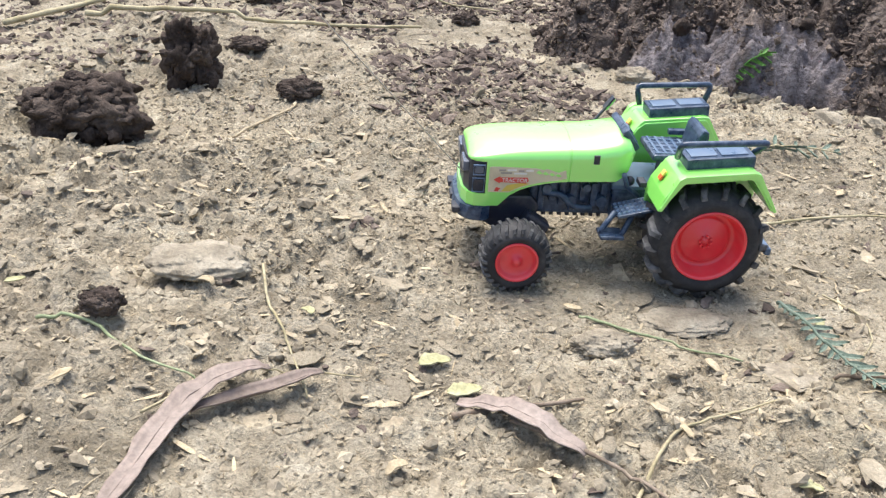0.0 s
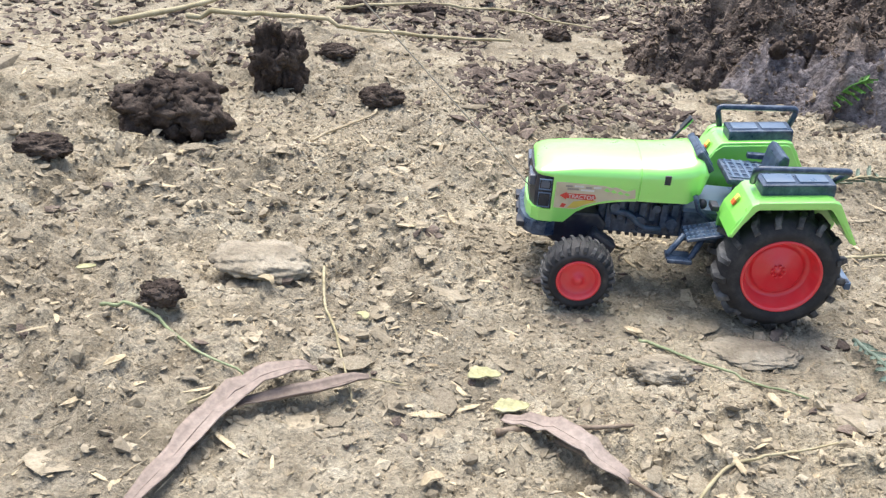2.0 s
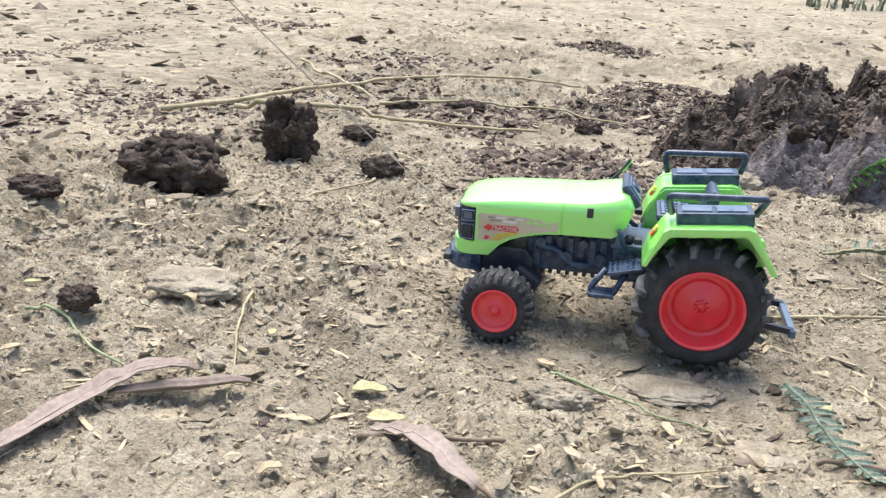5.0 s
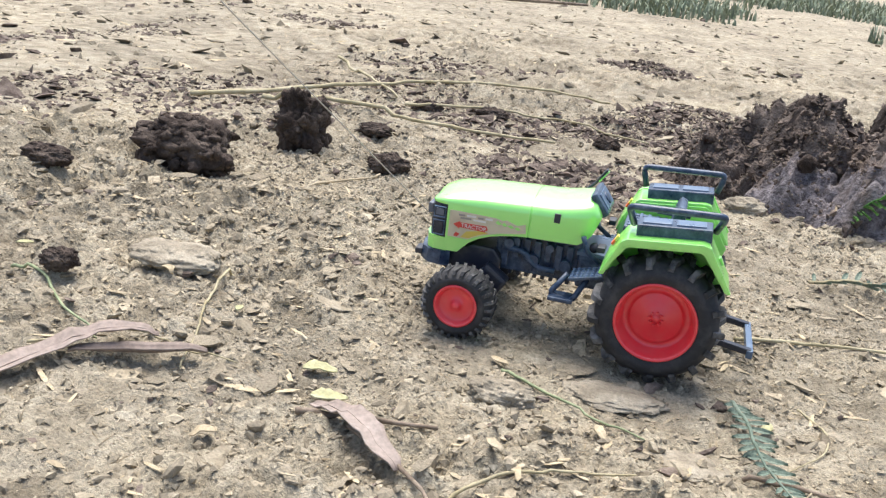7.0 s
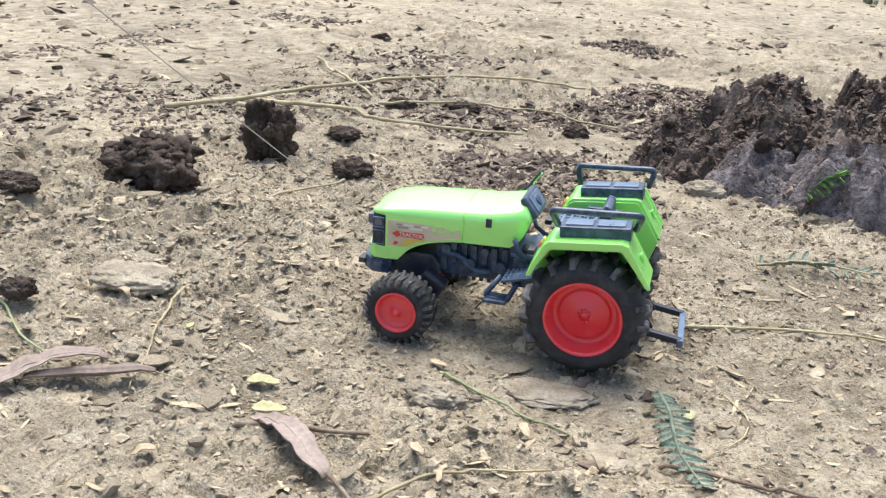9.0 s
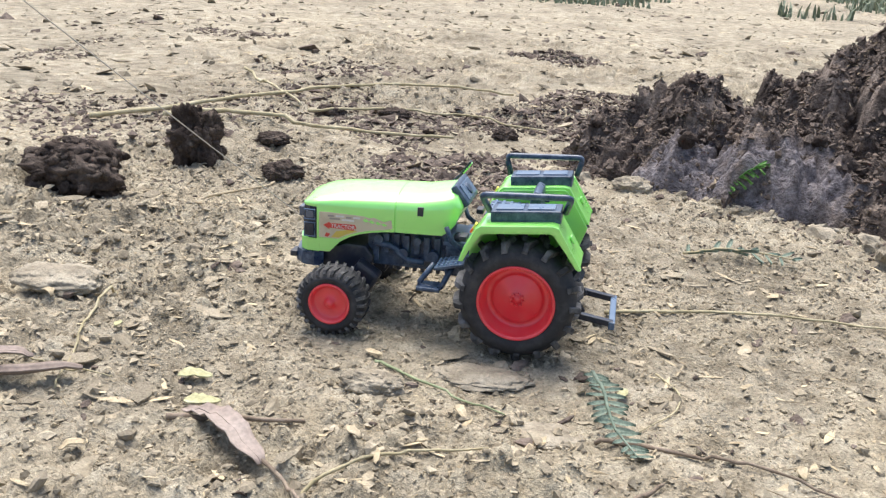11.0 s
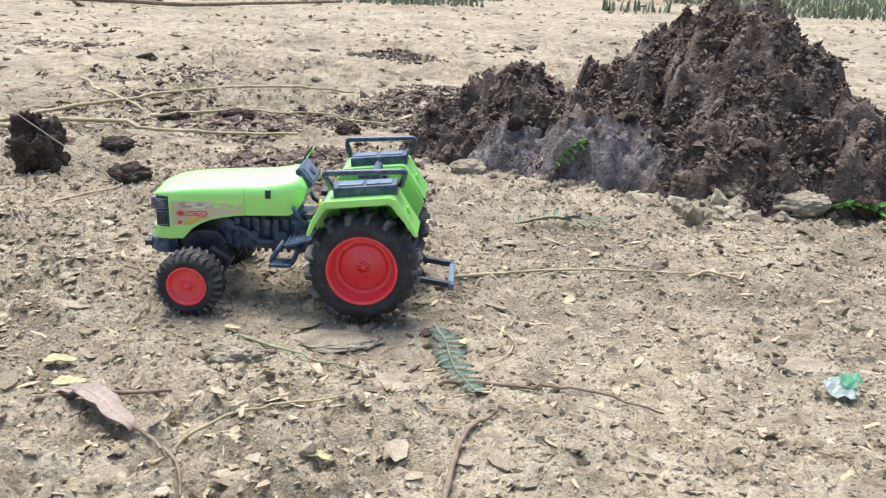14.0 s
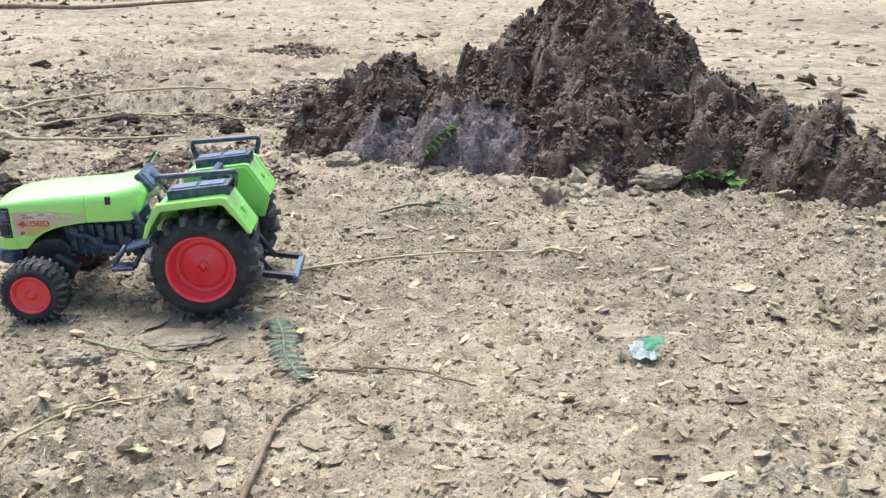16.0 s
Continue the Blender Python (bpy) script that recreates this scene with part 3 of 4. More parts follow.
# hood: sections from nose to dash
def hood_section(x, w, zb, zs, zt):
    pts = [(x, MID - w, zb), (x, MID - w, (zb + zs) / 2), (x, MID - w, zs)]
    for k in range(1, 6):
        a = k * math.pi / 12
        pts.append((x, MID - w + w * 0.55 * (1 - math.cos(a)), zs + (zt - 0.012 - zs) * math.sin(a)))
    pts += [(x, MID - w * 0.45, zt - 0.008), (x, MID - w * 0.2, zt)]
    return pts + [(x, 2 * MID - y, z) for _, y, z in reversed(pts)]


def hood_at(x):
    """The hood's half width, lower edge, shoulder and top at x; a groove marks the seam."""
    low = np.interp(x, [-1.164, -1.09, -1.03, -0.98, -0.92, -0.85, -0.78, -0.714, -0.46, -0.425, -0.395, -0.375, -0.362], [0.378, 0.38, 0.445, 0.476, 0.5, 0.517, 0.528, 0.534, 0.541, 0.562, 0.6, 0.65, 0.685])
    top = np.interp(x, [-1.262, -1.25, -1.225, -1.18, -1.09, -0.98, -0.78, -0.6, -0.46, -0.425, -0.395, -0.375, -0.362], [0.652, 0.668, 0.681, 0.698, 0.716, 0.729, 0.742, 0.752, 0.778, 0.786, 0.775, 0.745, 0.712])
    wide = np.interp(x, [-1.262, -1.25, -1.225, -1.18, -1.16, -0.6, -0.46, -0.395, -0.362], [0.17, 0.205, 0.226, 0.238, 0.241, 0.24, 0.235, 0.215, 0.18])
    shoulder = np.interp(x, [-1.262, -1.22, -1.0, -0.6, -0.362], [0.64, 0.645, 0.645, 0.66, 0.692])
    seam = 0.005 if -0.723 < x < -0.716 else 0.0
    return float(wide) - seam, 0.632 if x < -1.165 else float(low), float(shoulder), float(top) - 0.6 * seam


HOOD_X = [-1.262, -1.25, -1.225, -1.18, -1.166, -1.164, -1.125, -1.09, -1.06, -1.03, -0.98, -0.92, -0.85, -0.78, -0.725, -0.722, -0.717, -0.714, -0.6, -0.52, -0.46, -0.425, -0.395, -0.375, -0.362]
bm = loft(bmesh.new(), [hood_section(x, *hood_at(x)) for x in HOOD_X])
hood = tpart("hood", bm, GREEN, "glossy lime green hood", True)
hood.data.set_sharp_from_angle(angle=radians(38))

bm = bmesh.new()   # green lip round the nose, under the grille
lip = [(-1.15, MID - 0.242), (-1.225, MID - 0.238), (-1.262, MID - 0.21), (-1.285, MID - 0.14), (-1.292, MID), (-1.285, MID + 0.14), (-1.262, MID + 0.21), (-1.225, MID + 0.238), (-1.15, MID + 0.242)]
loft(bm, [[(x, y, 0.376), (x, y, 0.447), (-1.16 + (x + 1.16) * 0.6, MID + (y - MID) * 0.85, 0.452), (-1.16 + (x + 1.16) * 0.6, MID + (y - MID) * 0.85, 0.376)] for x, y in lip])
tpart("nose_lip", bm, GREEN, "lime green lip under the grille")

bm = bmesh.new()
gl = [(x * 1.0 + 0.012, MID + (y - MID) * 0.97) for x, y in lip]
loft(bm, [[(x, y, 0.448), (x - 0.004, y, 0.53), (x + 0.004, y, 0.632), (-1.12, MID + (y - MID) * 0.8, 0.632), (-1.12, MID + (y - MID) * 0.8, 0.448)] for x, y in gl])
grille = tpart("grille", bm, BLACK, "black wrap-round grille")
for y0, y1 in ((MID - 0.19, MID - 0.05), (MID + 0.05, MID + 0.19)):
    bm = box(bmesh.new(), (-1.287, y0, 0.555), (-1.255, y1, 0.612), 0.008)
    tpart("headlight", bm, LENS, "grey headlight", False, grille).location = (0, 0, 0)
for z0, z1, mt in ((0.56, 0.615, LENS), (0.462, 0.54, BLACK)):
    bm = bmesh.new()
    tube(bm, [(-1.236, 0.305, z0), (-1.236, 0.305, z1), (-1.175, 0.305, z1), (-1.175, 0.305, z0)], 0.005, 6, True)
    tpart("side_trim", bm, GREYP, "scuffed grey trim line", False, grille)
    bm = box(bmesh.new(), (-1.228, 0.304, z0 + 0.008), (-1.183, 0.312, z1 - 0.008), 0.003)
    tpart("side_lamp", bm, mt, "", False, grille)

# worn sticker with print on the hood's side
Y0 = MID - 0.241
bm = prism(bmesh.new(), [(-1.15, 0.462), (-1.15, 0.607), (-1.1, 0.609), (-0.9, 0.606), (-0.86, 0.598), (-0.84, 0.604), (-0.78, 0.585), (-0.74, 0.6), (-0.732, 0.552), (-0.79, 0.54), (-0.87, 0.527), (-0.94, 0.507), (-1.0, 0.483), (-1.04, 0.462)], Y0 - 0.004, Y0 + 0.004)
sticker = tpart("sticker", bm, PAPER, "worn beige sticker with red print")


def print_on(name, poly, mat, dy=0.007, label=""):
    return tpart(name, prism(bmesh.new(), poly, Y0 - dy, Y0 - 0.002), mat, label, False, sticker)


print_on("yellow_patch", [(-1.08, 0.468), (-1.05, 0.505), (-0.98, 0.52), (-0.93, 0.518), (-0.99, 0.494), (-1.035, 0.47)], PYEL, 0.006)
print_on("red_arrow", [(-1.125, 0.535), (-1.09, 0.556), (-1.09, 0.549), (-0.945, 0.553), (-0.935, 0.535), (-0.95, 0.519), (-1.09, 0.523), (-1.09, 0.514)], PRED, 0.007)
for k, (x, z, w) in enumerate(((-1.1, 0.59, 0.035), (-1.055, 0.592, 0.05), (-0.995, 0.589, 0.03), (-0.955, 0.592, 0.04), (-1.09, 0.575, 0.06), (-1.02, 0.574, 0.07))):
    print_on("print_bar", [(x, z - 0.005), (x, z + 0.005), (x + w, z + 0.006), (x + w, z - 0.004)], PWHT if k % 2 else PGRY, 0.006)
print_on("red_mark", [(-1.118, 0.47), (-1.108, 0.492), (-1.085, 0.486), (-1.098, 0.468)], PRED, 0.006)
for k in range(4):
    x = -0.9 + 0.035 * k
    print_on("green_mark", [(x, 0.583 - 0.004 * k), (x + 0.014, 0.597 - 0.006 * k), (x + 0.034, 0.58 - 0.004 * k), (x + 0.018, 0.574 - 0.004 * k)], GREEN, 0.006)
word = bpy.data.curves.new("word", "FONT")
word.body, word.size, word.extrude, word.align_x = "TRACTOR", 0.03 * S, 0.0006 * S, "CENTER"
wob = new("word", word)
bpy.context.view_layer.update()
wme = bpy.data.meshes.new_from_object(wob.evaluated_get(bpy.context.evaluated_depsgraph_get()))
bpy.data.objects.remove(wob)
wme.materials.clear()
wme.materials.append(PWHT)
wob = new("lettering", wme)
wob.parent = sticker
wob.matrix_local = Matrix.Translation((Vector((-1.012, Y0 - 0.0085, 0.526)) - tractor_at) * S) @ pose(0, 0, 0, 90, 0, 0)

# small square vent in the hood's side
bm = box(bmesh.new(), (-0.597, Y0 - 0.003, 0.64), (-0.565, Y0 + 0.01, 0.69), 0.003)
tpart("vent", bm, BLACK, "small dark square hole")

# dash behind the hood
m = Matrix.Translation((-0.392, MID, 0.738)) @ Euler((0, radians(52), 0)).to_matrix().to_4x4()
bm = box(bmesh.new(), (-0.068, -0.15, -0.012), (0.066, 0.15, 0.03), 0.014, m)
dash = tpart("dashboard", bm, SKY_BLACK, "slanted dark dashboard")
# glare on the black panel, given as a paler grey-blue
bm = box(bmesh.new(), (-0.048, -0.11, 0.028), (0.046, 0.11, 0.036), 0.006, m)
tpart("dial_panel", bm, GREYP, "black dial panel, its glare painted grey-blue", False, dash)
bm = lathe(bmesh.new(), [(0.034, 0.0), (0.034, 0.006), (0.026, 0.008), (0.0, 0.006)], 18)
bmesh.ops.transform(bm, matrix=m @ Matrix.Translation((0, 0, 0.0345)) @ Matrix.Rotation(radians(90), 4, "X"), verts=bm.verts)
tpart("dial", bm, SKY_BLACK, "round dark dial", True, dash)

# mirror stalk with green plate, on the far side
bm = tube(bmesh.new(), [(-0.56, 0.75, 0.67), (-0.51, 0.78, 0.715), (-0.455, 0.81, 0.77), (-0.44, 0.815, 0.785)], 0.009, 8)
stalk = tpart("mirror_arm", bm, BLACK, "thin black stalk", True)
m = Matrix.Translation((-0.425, 0.82, 0.808)) @ Euler((0, radians(35), 0)).to_matrix().to_4x4()
tpart("mirror", box(bmesh.new(), (-0.012, -0.025, -0.04), (0.0, 0.025, 0.045), 0.004, m), BLACK, "", False, stalk)
tpart("mirror_plate", box(bmesh.new(), (0.001, -0.022, -0.036), (0.009, 0.022, 0.041), 0.003, m), GREEN, "lime green plate", False, stalk)

# front support, bumper and axle
bm = prism(bmesh.new(), [(-1.24, 0.38), (-1.255, 0.33), (-1.2, 0.28), (-1.12, 0.235), (-1.06, 0.215), (-0.94, 0.225), (-0.87, 0.28), (-0.85, 0.36), (-0.9, 0.42), (-1.02, 0.42), (-1.1, 0.38)], 0.36, 0.74, 0.015)
tpart("front_support", bm, BLACK, "black rounded front axle support")
bm = bmesh.new()
bl = [(-1.18, MID - 0.25), (-1.25, MID - 0.243), (-1.295, MID - 0.2), (-1.318, MID - 0.1), (-1.32, MID), (-1.318, MID + 0.1), (-1.295, MID + 0.2), (-1.25, MID + 0.243), (-1.18, MID + 0.25)]
loft(bm, [[(x + 0.012, y, 0.292), (x, y, 0.302), (x - 0.004, y, 0.335), (x + 0.006, y, 0.372), (x + 0.05, MID + (y - MID) * 0.9, 0.374), (x + 0.05, MID + (y - MID) * 0.9, 0.292)] for x, y in bl])
bumper = tpart("front_bumper", bm, SKY_BLACK, "dusty black front bumper")
for y in (MID - 0.17, MID, MID + 0.17):
    tpart("bumper_slot", box(bmesh.new(), (-1.332, y - 0.045, 0.318), (-1.29, y + 0.045, 0.352), 0.008), BLACK, "", False, bumper)
bm = tube(bmesh.new(), [(-1.0, 0.2, 0.2), (-1.0, 0.4, 0.24), (-1.0, 0.7, 0.24), (-1.0, 0.9, 0.2)], 0.035, 8)
tpart("front_axle", bm, BLACK)


def knuckle(yy, side):
    bm = box(bmesh.new(), (-0.075, -0.05, -0.09), (0.075, 0.05, 0.09), 0.02, Matrix.Translation((-0.9, yy(0.32), 0.24)) @ Euler((radians(0), radians(32), 0)).to_matrix().to_4x4())
    tpart("steering_knuckle", bm, BLACK)


both(knuckle)

# engine and gearbox
bm = box(bmesh.new(), (-0.9, 0.41, 0.3), (-0.44, 0.69, 0.535), 0.015)
engine = tpart("engine_block", bm, SKY_BLACK, "dusty dark engine block")
for k in range(7):
    x = -0.86 + 0.058 * k
    z0, z1 = (0.33 + 0.03 * ((k * 5) % 3), 0.5 - 0.025 * ((k * 3) % 3))
    tpart("engine_rib", box(bmesh.new(), (x, 0.385 - 0.012 * (k % 2), z0), (x + 0.036, 0.42, z1), 0.006), SKY_BLACK, "", False, engine)
for k, (x, z, r) in enumerate(((-0.82, 0.47, 0.03), (-0.68, 0.4, 0.034), (-0.6, 0.48, 0.026), (-0.51, 0.4, 0.036))):
    bm = bmesh.new()
    bmesh.ops.create_cone(bm, cap_ends=True, segments=16, radius1=r, radius2=r * 0.85, depth=0.07, matrix=Matrix.Translation((x, 0.385, z)) @ Euler((radians(90), 0, 0)).to_matrix().to_4x4())
    tpart("engine_boss", bm, SKY_BLACK, "", False, engine)
for k in range(8):
    x = -0.82 + 0.045 * k
    tpart("sump_bolt", box(bmesh.new(), (x, 0.43, 0.275), (x + 0.022, 0.46, 0.305), 0.004), BLACK, "", False, engine)
tpart("exhaust_pipe", tube(bmesh.new(), bend([(-0.84, 0.37, 0.44), (-0.74, 0.36, 0.44), (-0.66, 0.36, 0.36), (-0.56, 0.36, 0.36)], 0.04), 0.018, 8), SKY_BLACK, "", True, engine)
tpart("gearbox", box(bmesh.new(), (-0.45, 0.38, 0.29), (0.2, 0.72, 0.47), 0.02), SKY_BLACK, "dusty dark gearbox")
tpart("axle_housing", tube(bmesh.new(), [(0, 0.22, 0.325), (0, 0.88, 0.325)], 0.07, 14), BLACK)
tpart("tunnel_cover", box(bmesh.new(), (-0.46, 0.375, 0.468), (-0.1, 0.725, 0.492), 0.006), GREYP, "greyish blue gearbox cover")
bm = bmesh.new()
bmesh.ops.create_uvsphere(bm, u_segments=12, v_segments=8, radius=0.028, matrix=Matrix.Translation((-0.372, 0.36, 0.53)))
tpart("gear_knob", bm, BLACK, "round black knob", True)


def step_and_pedals(yy, side):
    m = Matrix.Translation((-0.375, yy(0.24), 0.425)) @ Euler((0, radians(-14), 0)).to_matrix().to_4x4()
    plate = tpart("foot_plate", box(bmesh.new(), (-0.09, -0.085, -0.008), (0.1, 0.085, 0.008), 0.004, m), SKY_BLACK, "dusty grated foot plate")
    for i in range(7):
        for j in range(4):
            c = m @ Vector((-0.075 + 0.026 * i, -0.06 + 0.04 * j, 0.011))
            bm = bmesh.new()
            bmesh.ops.create_cone(bm, cap_ends=True, segments=6, radius1=0.0105, radius2=0.006, depth=0.008, matrix=Matrix.Translation(c))
            tpart("tread_stud", bm, GREYP, "", False, plate)
    pts = bend([(-0.47, yy(0.2), 0.42), (-0.55, yy(0.17), 0.305), (-0.43, yy(0.17), 0.285), (-0.37, yy(0.2), 0.41)], 0.03, 4)
    tpart("step_loop", tube(bmesh.new(), pts, 0.016, 8), SKY_BLACK, "", True)
    tpart("step_tread", box(bmesh.new(), (-0.55, min(yy(0.12), yy(0.24)), 0.284), (-0.42, max(yy(0.12), yy(0.24)), 0.306), 0.008, ), SKY_BLACK, "dusty step")
    tpart("pedal_arm", tube(bmesh.new(), [(-0.33, yy(0.3), 0.47), (-0.4, yy(0.3), 0.52), (-0.43, yy(0.29), 0.6)], 0.014, 7), SKY_BLACK, "", True)
    tpart("pedal", box(bmesh.new(), (-0.35, min(yy(0.24), yy(0.32)), 0.545), (-0.31, max(yy(0.24), yy(0.32)), 0.575), 0.006), BLACK)


both(step_and_pedals)

# seat
seat = tpart("seat", box(bmesh.new(), (-0.25, 0.4, 0.63), (0.02, 0.7, 0.668), 0.016), SKY_BLACK, "blue-black moulded seat")
for k in range(6):
    x = -0.225 + 0.043 * k
    tpart("seat_rib", box(bmesh.new(), (x, 0.42, 0.664), (x + 0.016, 0.68, 0.675), 0.004), GREYP, "", False, seat)
for k in range(5):
    y = 0.425 + 0.052 * k
    tpart("seat_rib", box(bmesh.new(), (-0.235, y, 0.6645), (0.0, y + 0.014, 0.6735), 0.004), GREYP, "", False, seat)
tpart("seat_post", box(bmesh.new(), (-0.16, 0.48, 0.46), (-0.05, 0.62, 0.62), 0.01), BLACK, "", False, seat)
tpart("backrest", prism(bmesh.new(), [(-0.03, -0.04), (-0.005, 0.12), (0.015, 0.155), (0.05, 0.14), (0.06, -0.04)], 0.43, 0.67, 0.014), SKY_BLACK, "", False, seat).location = Vector((0.0, 0, 0.655)) * S
for y in (0.4, 0.66):
    tpart("armrest", box(bmesh.new(), (-0.1, y, 0.69), (0.08, y + 0.04, 0.72), 0.008), SKY_BLACK, "", False, seat)


# mudguards with rail and tool box
def fender(yy, side):
    lo, hi = sorted((yy(0.0), yy(0.29)))
    outer = [(-0.31, 0.52), (-0.285, 0.6), (-0.222, 0.7), (-0.205, 0.715), (0.15, 0.752), (0.178, 0.746), (0.308, 0.54)]
    inner = [(0.285, 0.54), (0.165, 0.71), (0.145, 0.72), (-0.19, 0.685), (-0.205, 0.675), (-0.26, 0.59), (-0.285, 0.52)]
    body = tpart("mudguard", prism(bmesh.new(), outer + inner, lo, hi, 0.006), GREEN, "lime green mudguard")
    a, b = sorted((yy(0.27), yy(0.3)))
    wall = [(-0.3, 0.4), (-0.295, 0.55), (-0.24, 0.665), (-0.2, 0.7), (0.15, 0.735), (0.17, 0.725), (0.3, 0.52), (0.26, 0.4)]
    tpart("inner_panel", prism(bmesh.new(), wall, a + 0.002, b + 0.002, 0.004), GREEN, "", False, body)
    # folded edge that widens the guard
    a, b = sorted((yy(-0.012), yy(0.03)))
    tpart("edge_fold", prism(bmesh.new(), [(-0.305, 0.535), (-0.228, 0.703), (-0.2, 0.722), (0.152, 0.758), (0.186, 0.748), (0.312, 0.544), (0.296, 0.538), (0.172, 0.722), (0.15, 0.732), (-0.19, 0.698), (-0.212, 0.687), (-0.29, 0.535)], a, b, 0.004), GREEN, "", False, body)
    for name, mt, x, dz in (("indicator", ORANGE, -0.262, 0.0), ("indicator", YELSTK, -0.25, 0.022)):
        c = Vector((x - 0.006, yy(0.17), 0.643 + dz))
        m = Matrix.Translation(c) @ Euler((0, radians(-62), 0)).to_matrix().to_4x4()
        tpart(name, box(bmesh.new(), (-0.016, -0.02, -0.004), (0.016, 0.02, 0.008), 0.004, m), mt, "orange and yellow indicator sticker", False, body)
    c = Vector((0.246, yy(0.16), 0.648))
    m = Matrix.Translation(c) @ Euler((0, radians(59), 0)).to_matrix().to_4x4()
    tpart("tail_light", box(bmesh.new(), (-0.02, -0.022, -0.002), (0.02, 0.022, 0.01), 0.004, m), GREEN, "raised green tail light", False, body)
    a, b = sorted((yy(0.09), yy(0.25)))
    m = Matrix.Translation((0.0, 0, 0.755)) @ Euler((0, radians(-5.5), 0)).to_matrix().to_4x4()
    tool = tpart("tool_box", box(bmesh.new(), (-0.17, a, -0.03), (0.185, b, 0.035), 0.008, m), SKY_BLACK, "blue-black tool box")
    for x0 in (-0.145, 0.015):
        # the lids' bluish sheen is put into the panel colour
        tpart("lid_panel", box(bmesh.new(), (x0, a + 0.03, 0.03), (x0 + 0.14, b - 0.03, 0.042), 0.005, m), GREYP, "worn lid panel, its sheen painted grey-blue", False, tool)
    y = yy(0.085)
    foot = yy(0.2) if side == 1 else y    # the near rail is folded outwards
    rail = bend([(-0.19, foot, 0.745), (-0.222, y, 0.858), (0.23, y, 0.884), (0.2, foot, 0.775)], 0.035, 5)
    tpart("hand_rail", tube(bmesh.new(), rail, 0.017, 10), SKY_BLACK, "blue-black hand rail", True)


both(fender)

# drawbar
for y in (0.36, 0.74):
    tpart("drawbar_arm", box(bmesh.new(), (-0.2, -0.02, -0.017), (0.2, 0.02, 0.017), 0.006, Matrix.Translation((0.3, y, 0.163)) @ Euler((0, radians(8), 0)).to_matrix().to_4x4()), BLACK)
tpart("drawbar", box(bmesh.new(), (0.475, 0.335, 0.105), (0.51, 0.765, 0.15), 0.008), GREYP, "scuffed grey-black drawbar")
tpart("rear_plate", box(bmesh.new(), (0.15, 0.4, 0.2), (0.24, 0.7, 0.46), 0.012), BLACK)
for y in (0.42, 0.68):
    tpart("link_arm", tube(bmesh.new(), [(0.2, y, 0.36), (0.33, y, 0.16)], 0.016, 7), BLACK, "", True)


# wheels, built about their own axles
def tyre_mesh(r, w, rim, lugs, lug_h, lug_w):
    bm = bmesh.new()
    c = r - lug_h
    lathe(bm, [(rim, 0.02 * w), (rim + 0.02, -0.02 * w), (rim + 0.5 * (c - rim), -0.04 * w), (c - 0.03, 0.03 * w), (c - 0.006, 0.12 * w), (c, 0.3 * w), (c, 0.7 * w), (c - 0.006, 0.88 * w), (c - 0.03, 0.97 * w), (rim + 0.5 * (c - rim), 1.04 * w), (rim, 0.98 * w)], 64)
    return bm


def lug_mesh(r, w, lugs, lug_h, lug_w):
    """Slanting tread bars that run from the middle over the shoulder."""
    bm = bmesh.new()
    c = r - lug_h
    for k in range(lugs):
        for s in (0, 1):
            a0 = (k + 0.5 * s) * math.tau / lugs
            sec = []
            for f, lift, skew in ((0.0, 0.0, 0.0), (0.16, 1.0, 0.12), (0.36, 1.0, 0.3), (0.42, 0.8, 0.42), (0.5, -0.1, 0.46)):
                yy = (0.54 - f * 1.08) * w if s == 0 else (0.46 + f * 1.08) * w
                top = r if lift > 0.5 else c + (lift * lug_h)
                if f == 0.42:
                    top = r - 0.25 * lug_h
                if f == 0.5:
                    top = c - 0.014
                low = c - 0.012 if f < 0.5 else c - 0.03
                ang = a0 + skew * 2.6 / lugs * 2.0
                half = lug_w / r
                sec.append([(math.cos(ang - half) * low, yy, math.sin(ang - half) * low), (math.cos(ang - half * 0.7) * top, yy, math.sin(ang - half * 0.7) * top),
                            (math.cos(ang + half * 0.7) * top, yy, math.sin(ang + half * 0.7) * top), (math.cos(ang + half) * low, yy, math.sin(ang + half) * low)])
            loft(bm, sec)
    return bm


def wheel(name, x, y, r, w, rim, lugs, lug_h, lug_w, rim_profile, bolts, side, turn):
    """side 1: the outer face looks to -y."""
    hub = new(name)
    hub.empty_display_size = 0.01
    hub.parent = tractor
    hub.location = (Vector((x, y, r - 0.008)) - tractor_at) * S
    hub.rotation_euler = (0, radians(turn), 0 if side == 1 else math.pi)
    part("tyre", tyre_mesh(r, w, rim, lugs, lug_h, lug_w), RUBBER, hub, "dusty black rubber tyre", True)
    part("tread", lug_mesh(r, w, lugs, lug_h, lug_w), LUG, hub, "dust-worn tread lugs")
    part("rim", lathe(bmesh.new(), rim_profile, 56), RED, hub, "red plastic rim", True)
    bm = bmesh.new()
    for k in range(bolts):
        a = k * math.tau / bolts
        bmesh.ops.create_cone(bm, cap_ends=True, segments=7, radius1=0.0085, radius2=0.006, depth=0.012, matrix=Matrix.Translation((0.032 * math.cos(a), rim_profile[-1][1] - 0.004, 0.032 * math.sin(a))) @ Euler((radians(90), 0, 0)).to_matrix().to_4x4())
    if bolts:
        part("wheel_bolts", bm, RED, hub)
    return hub


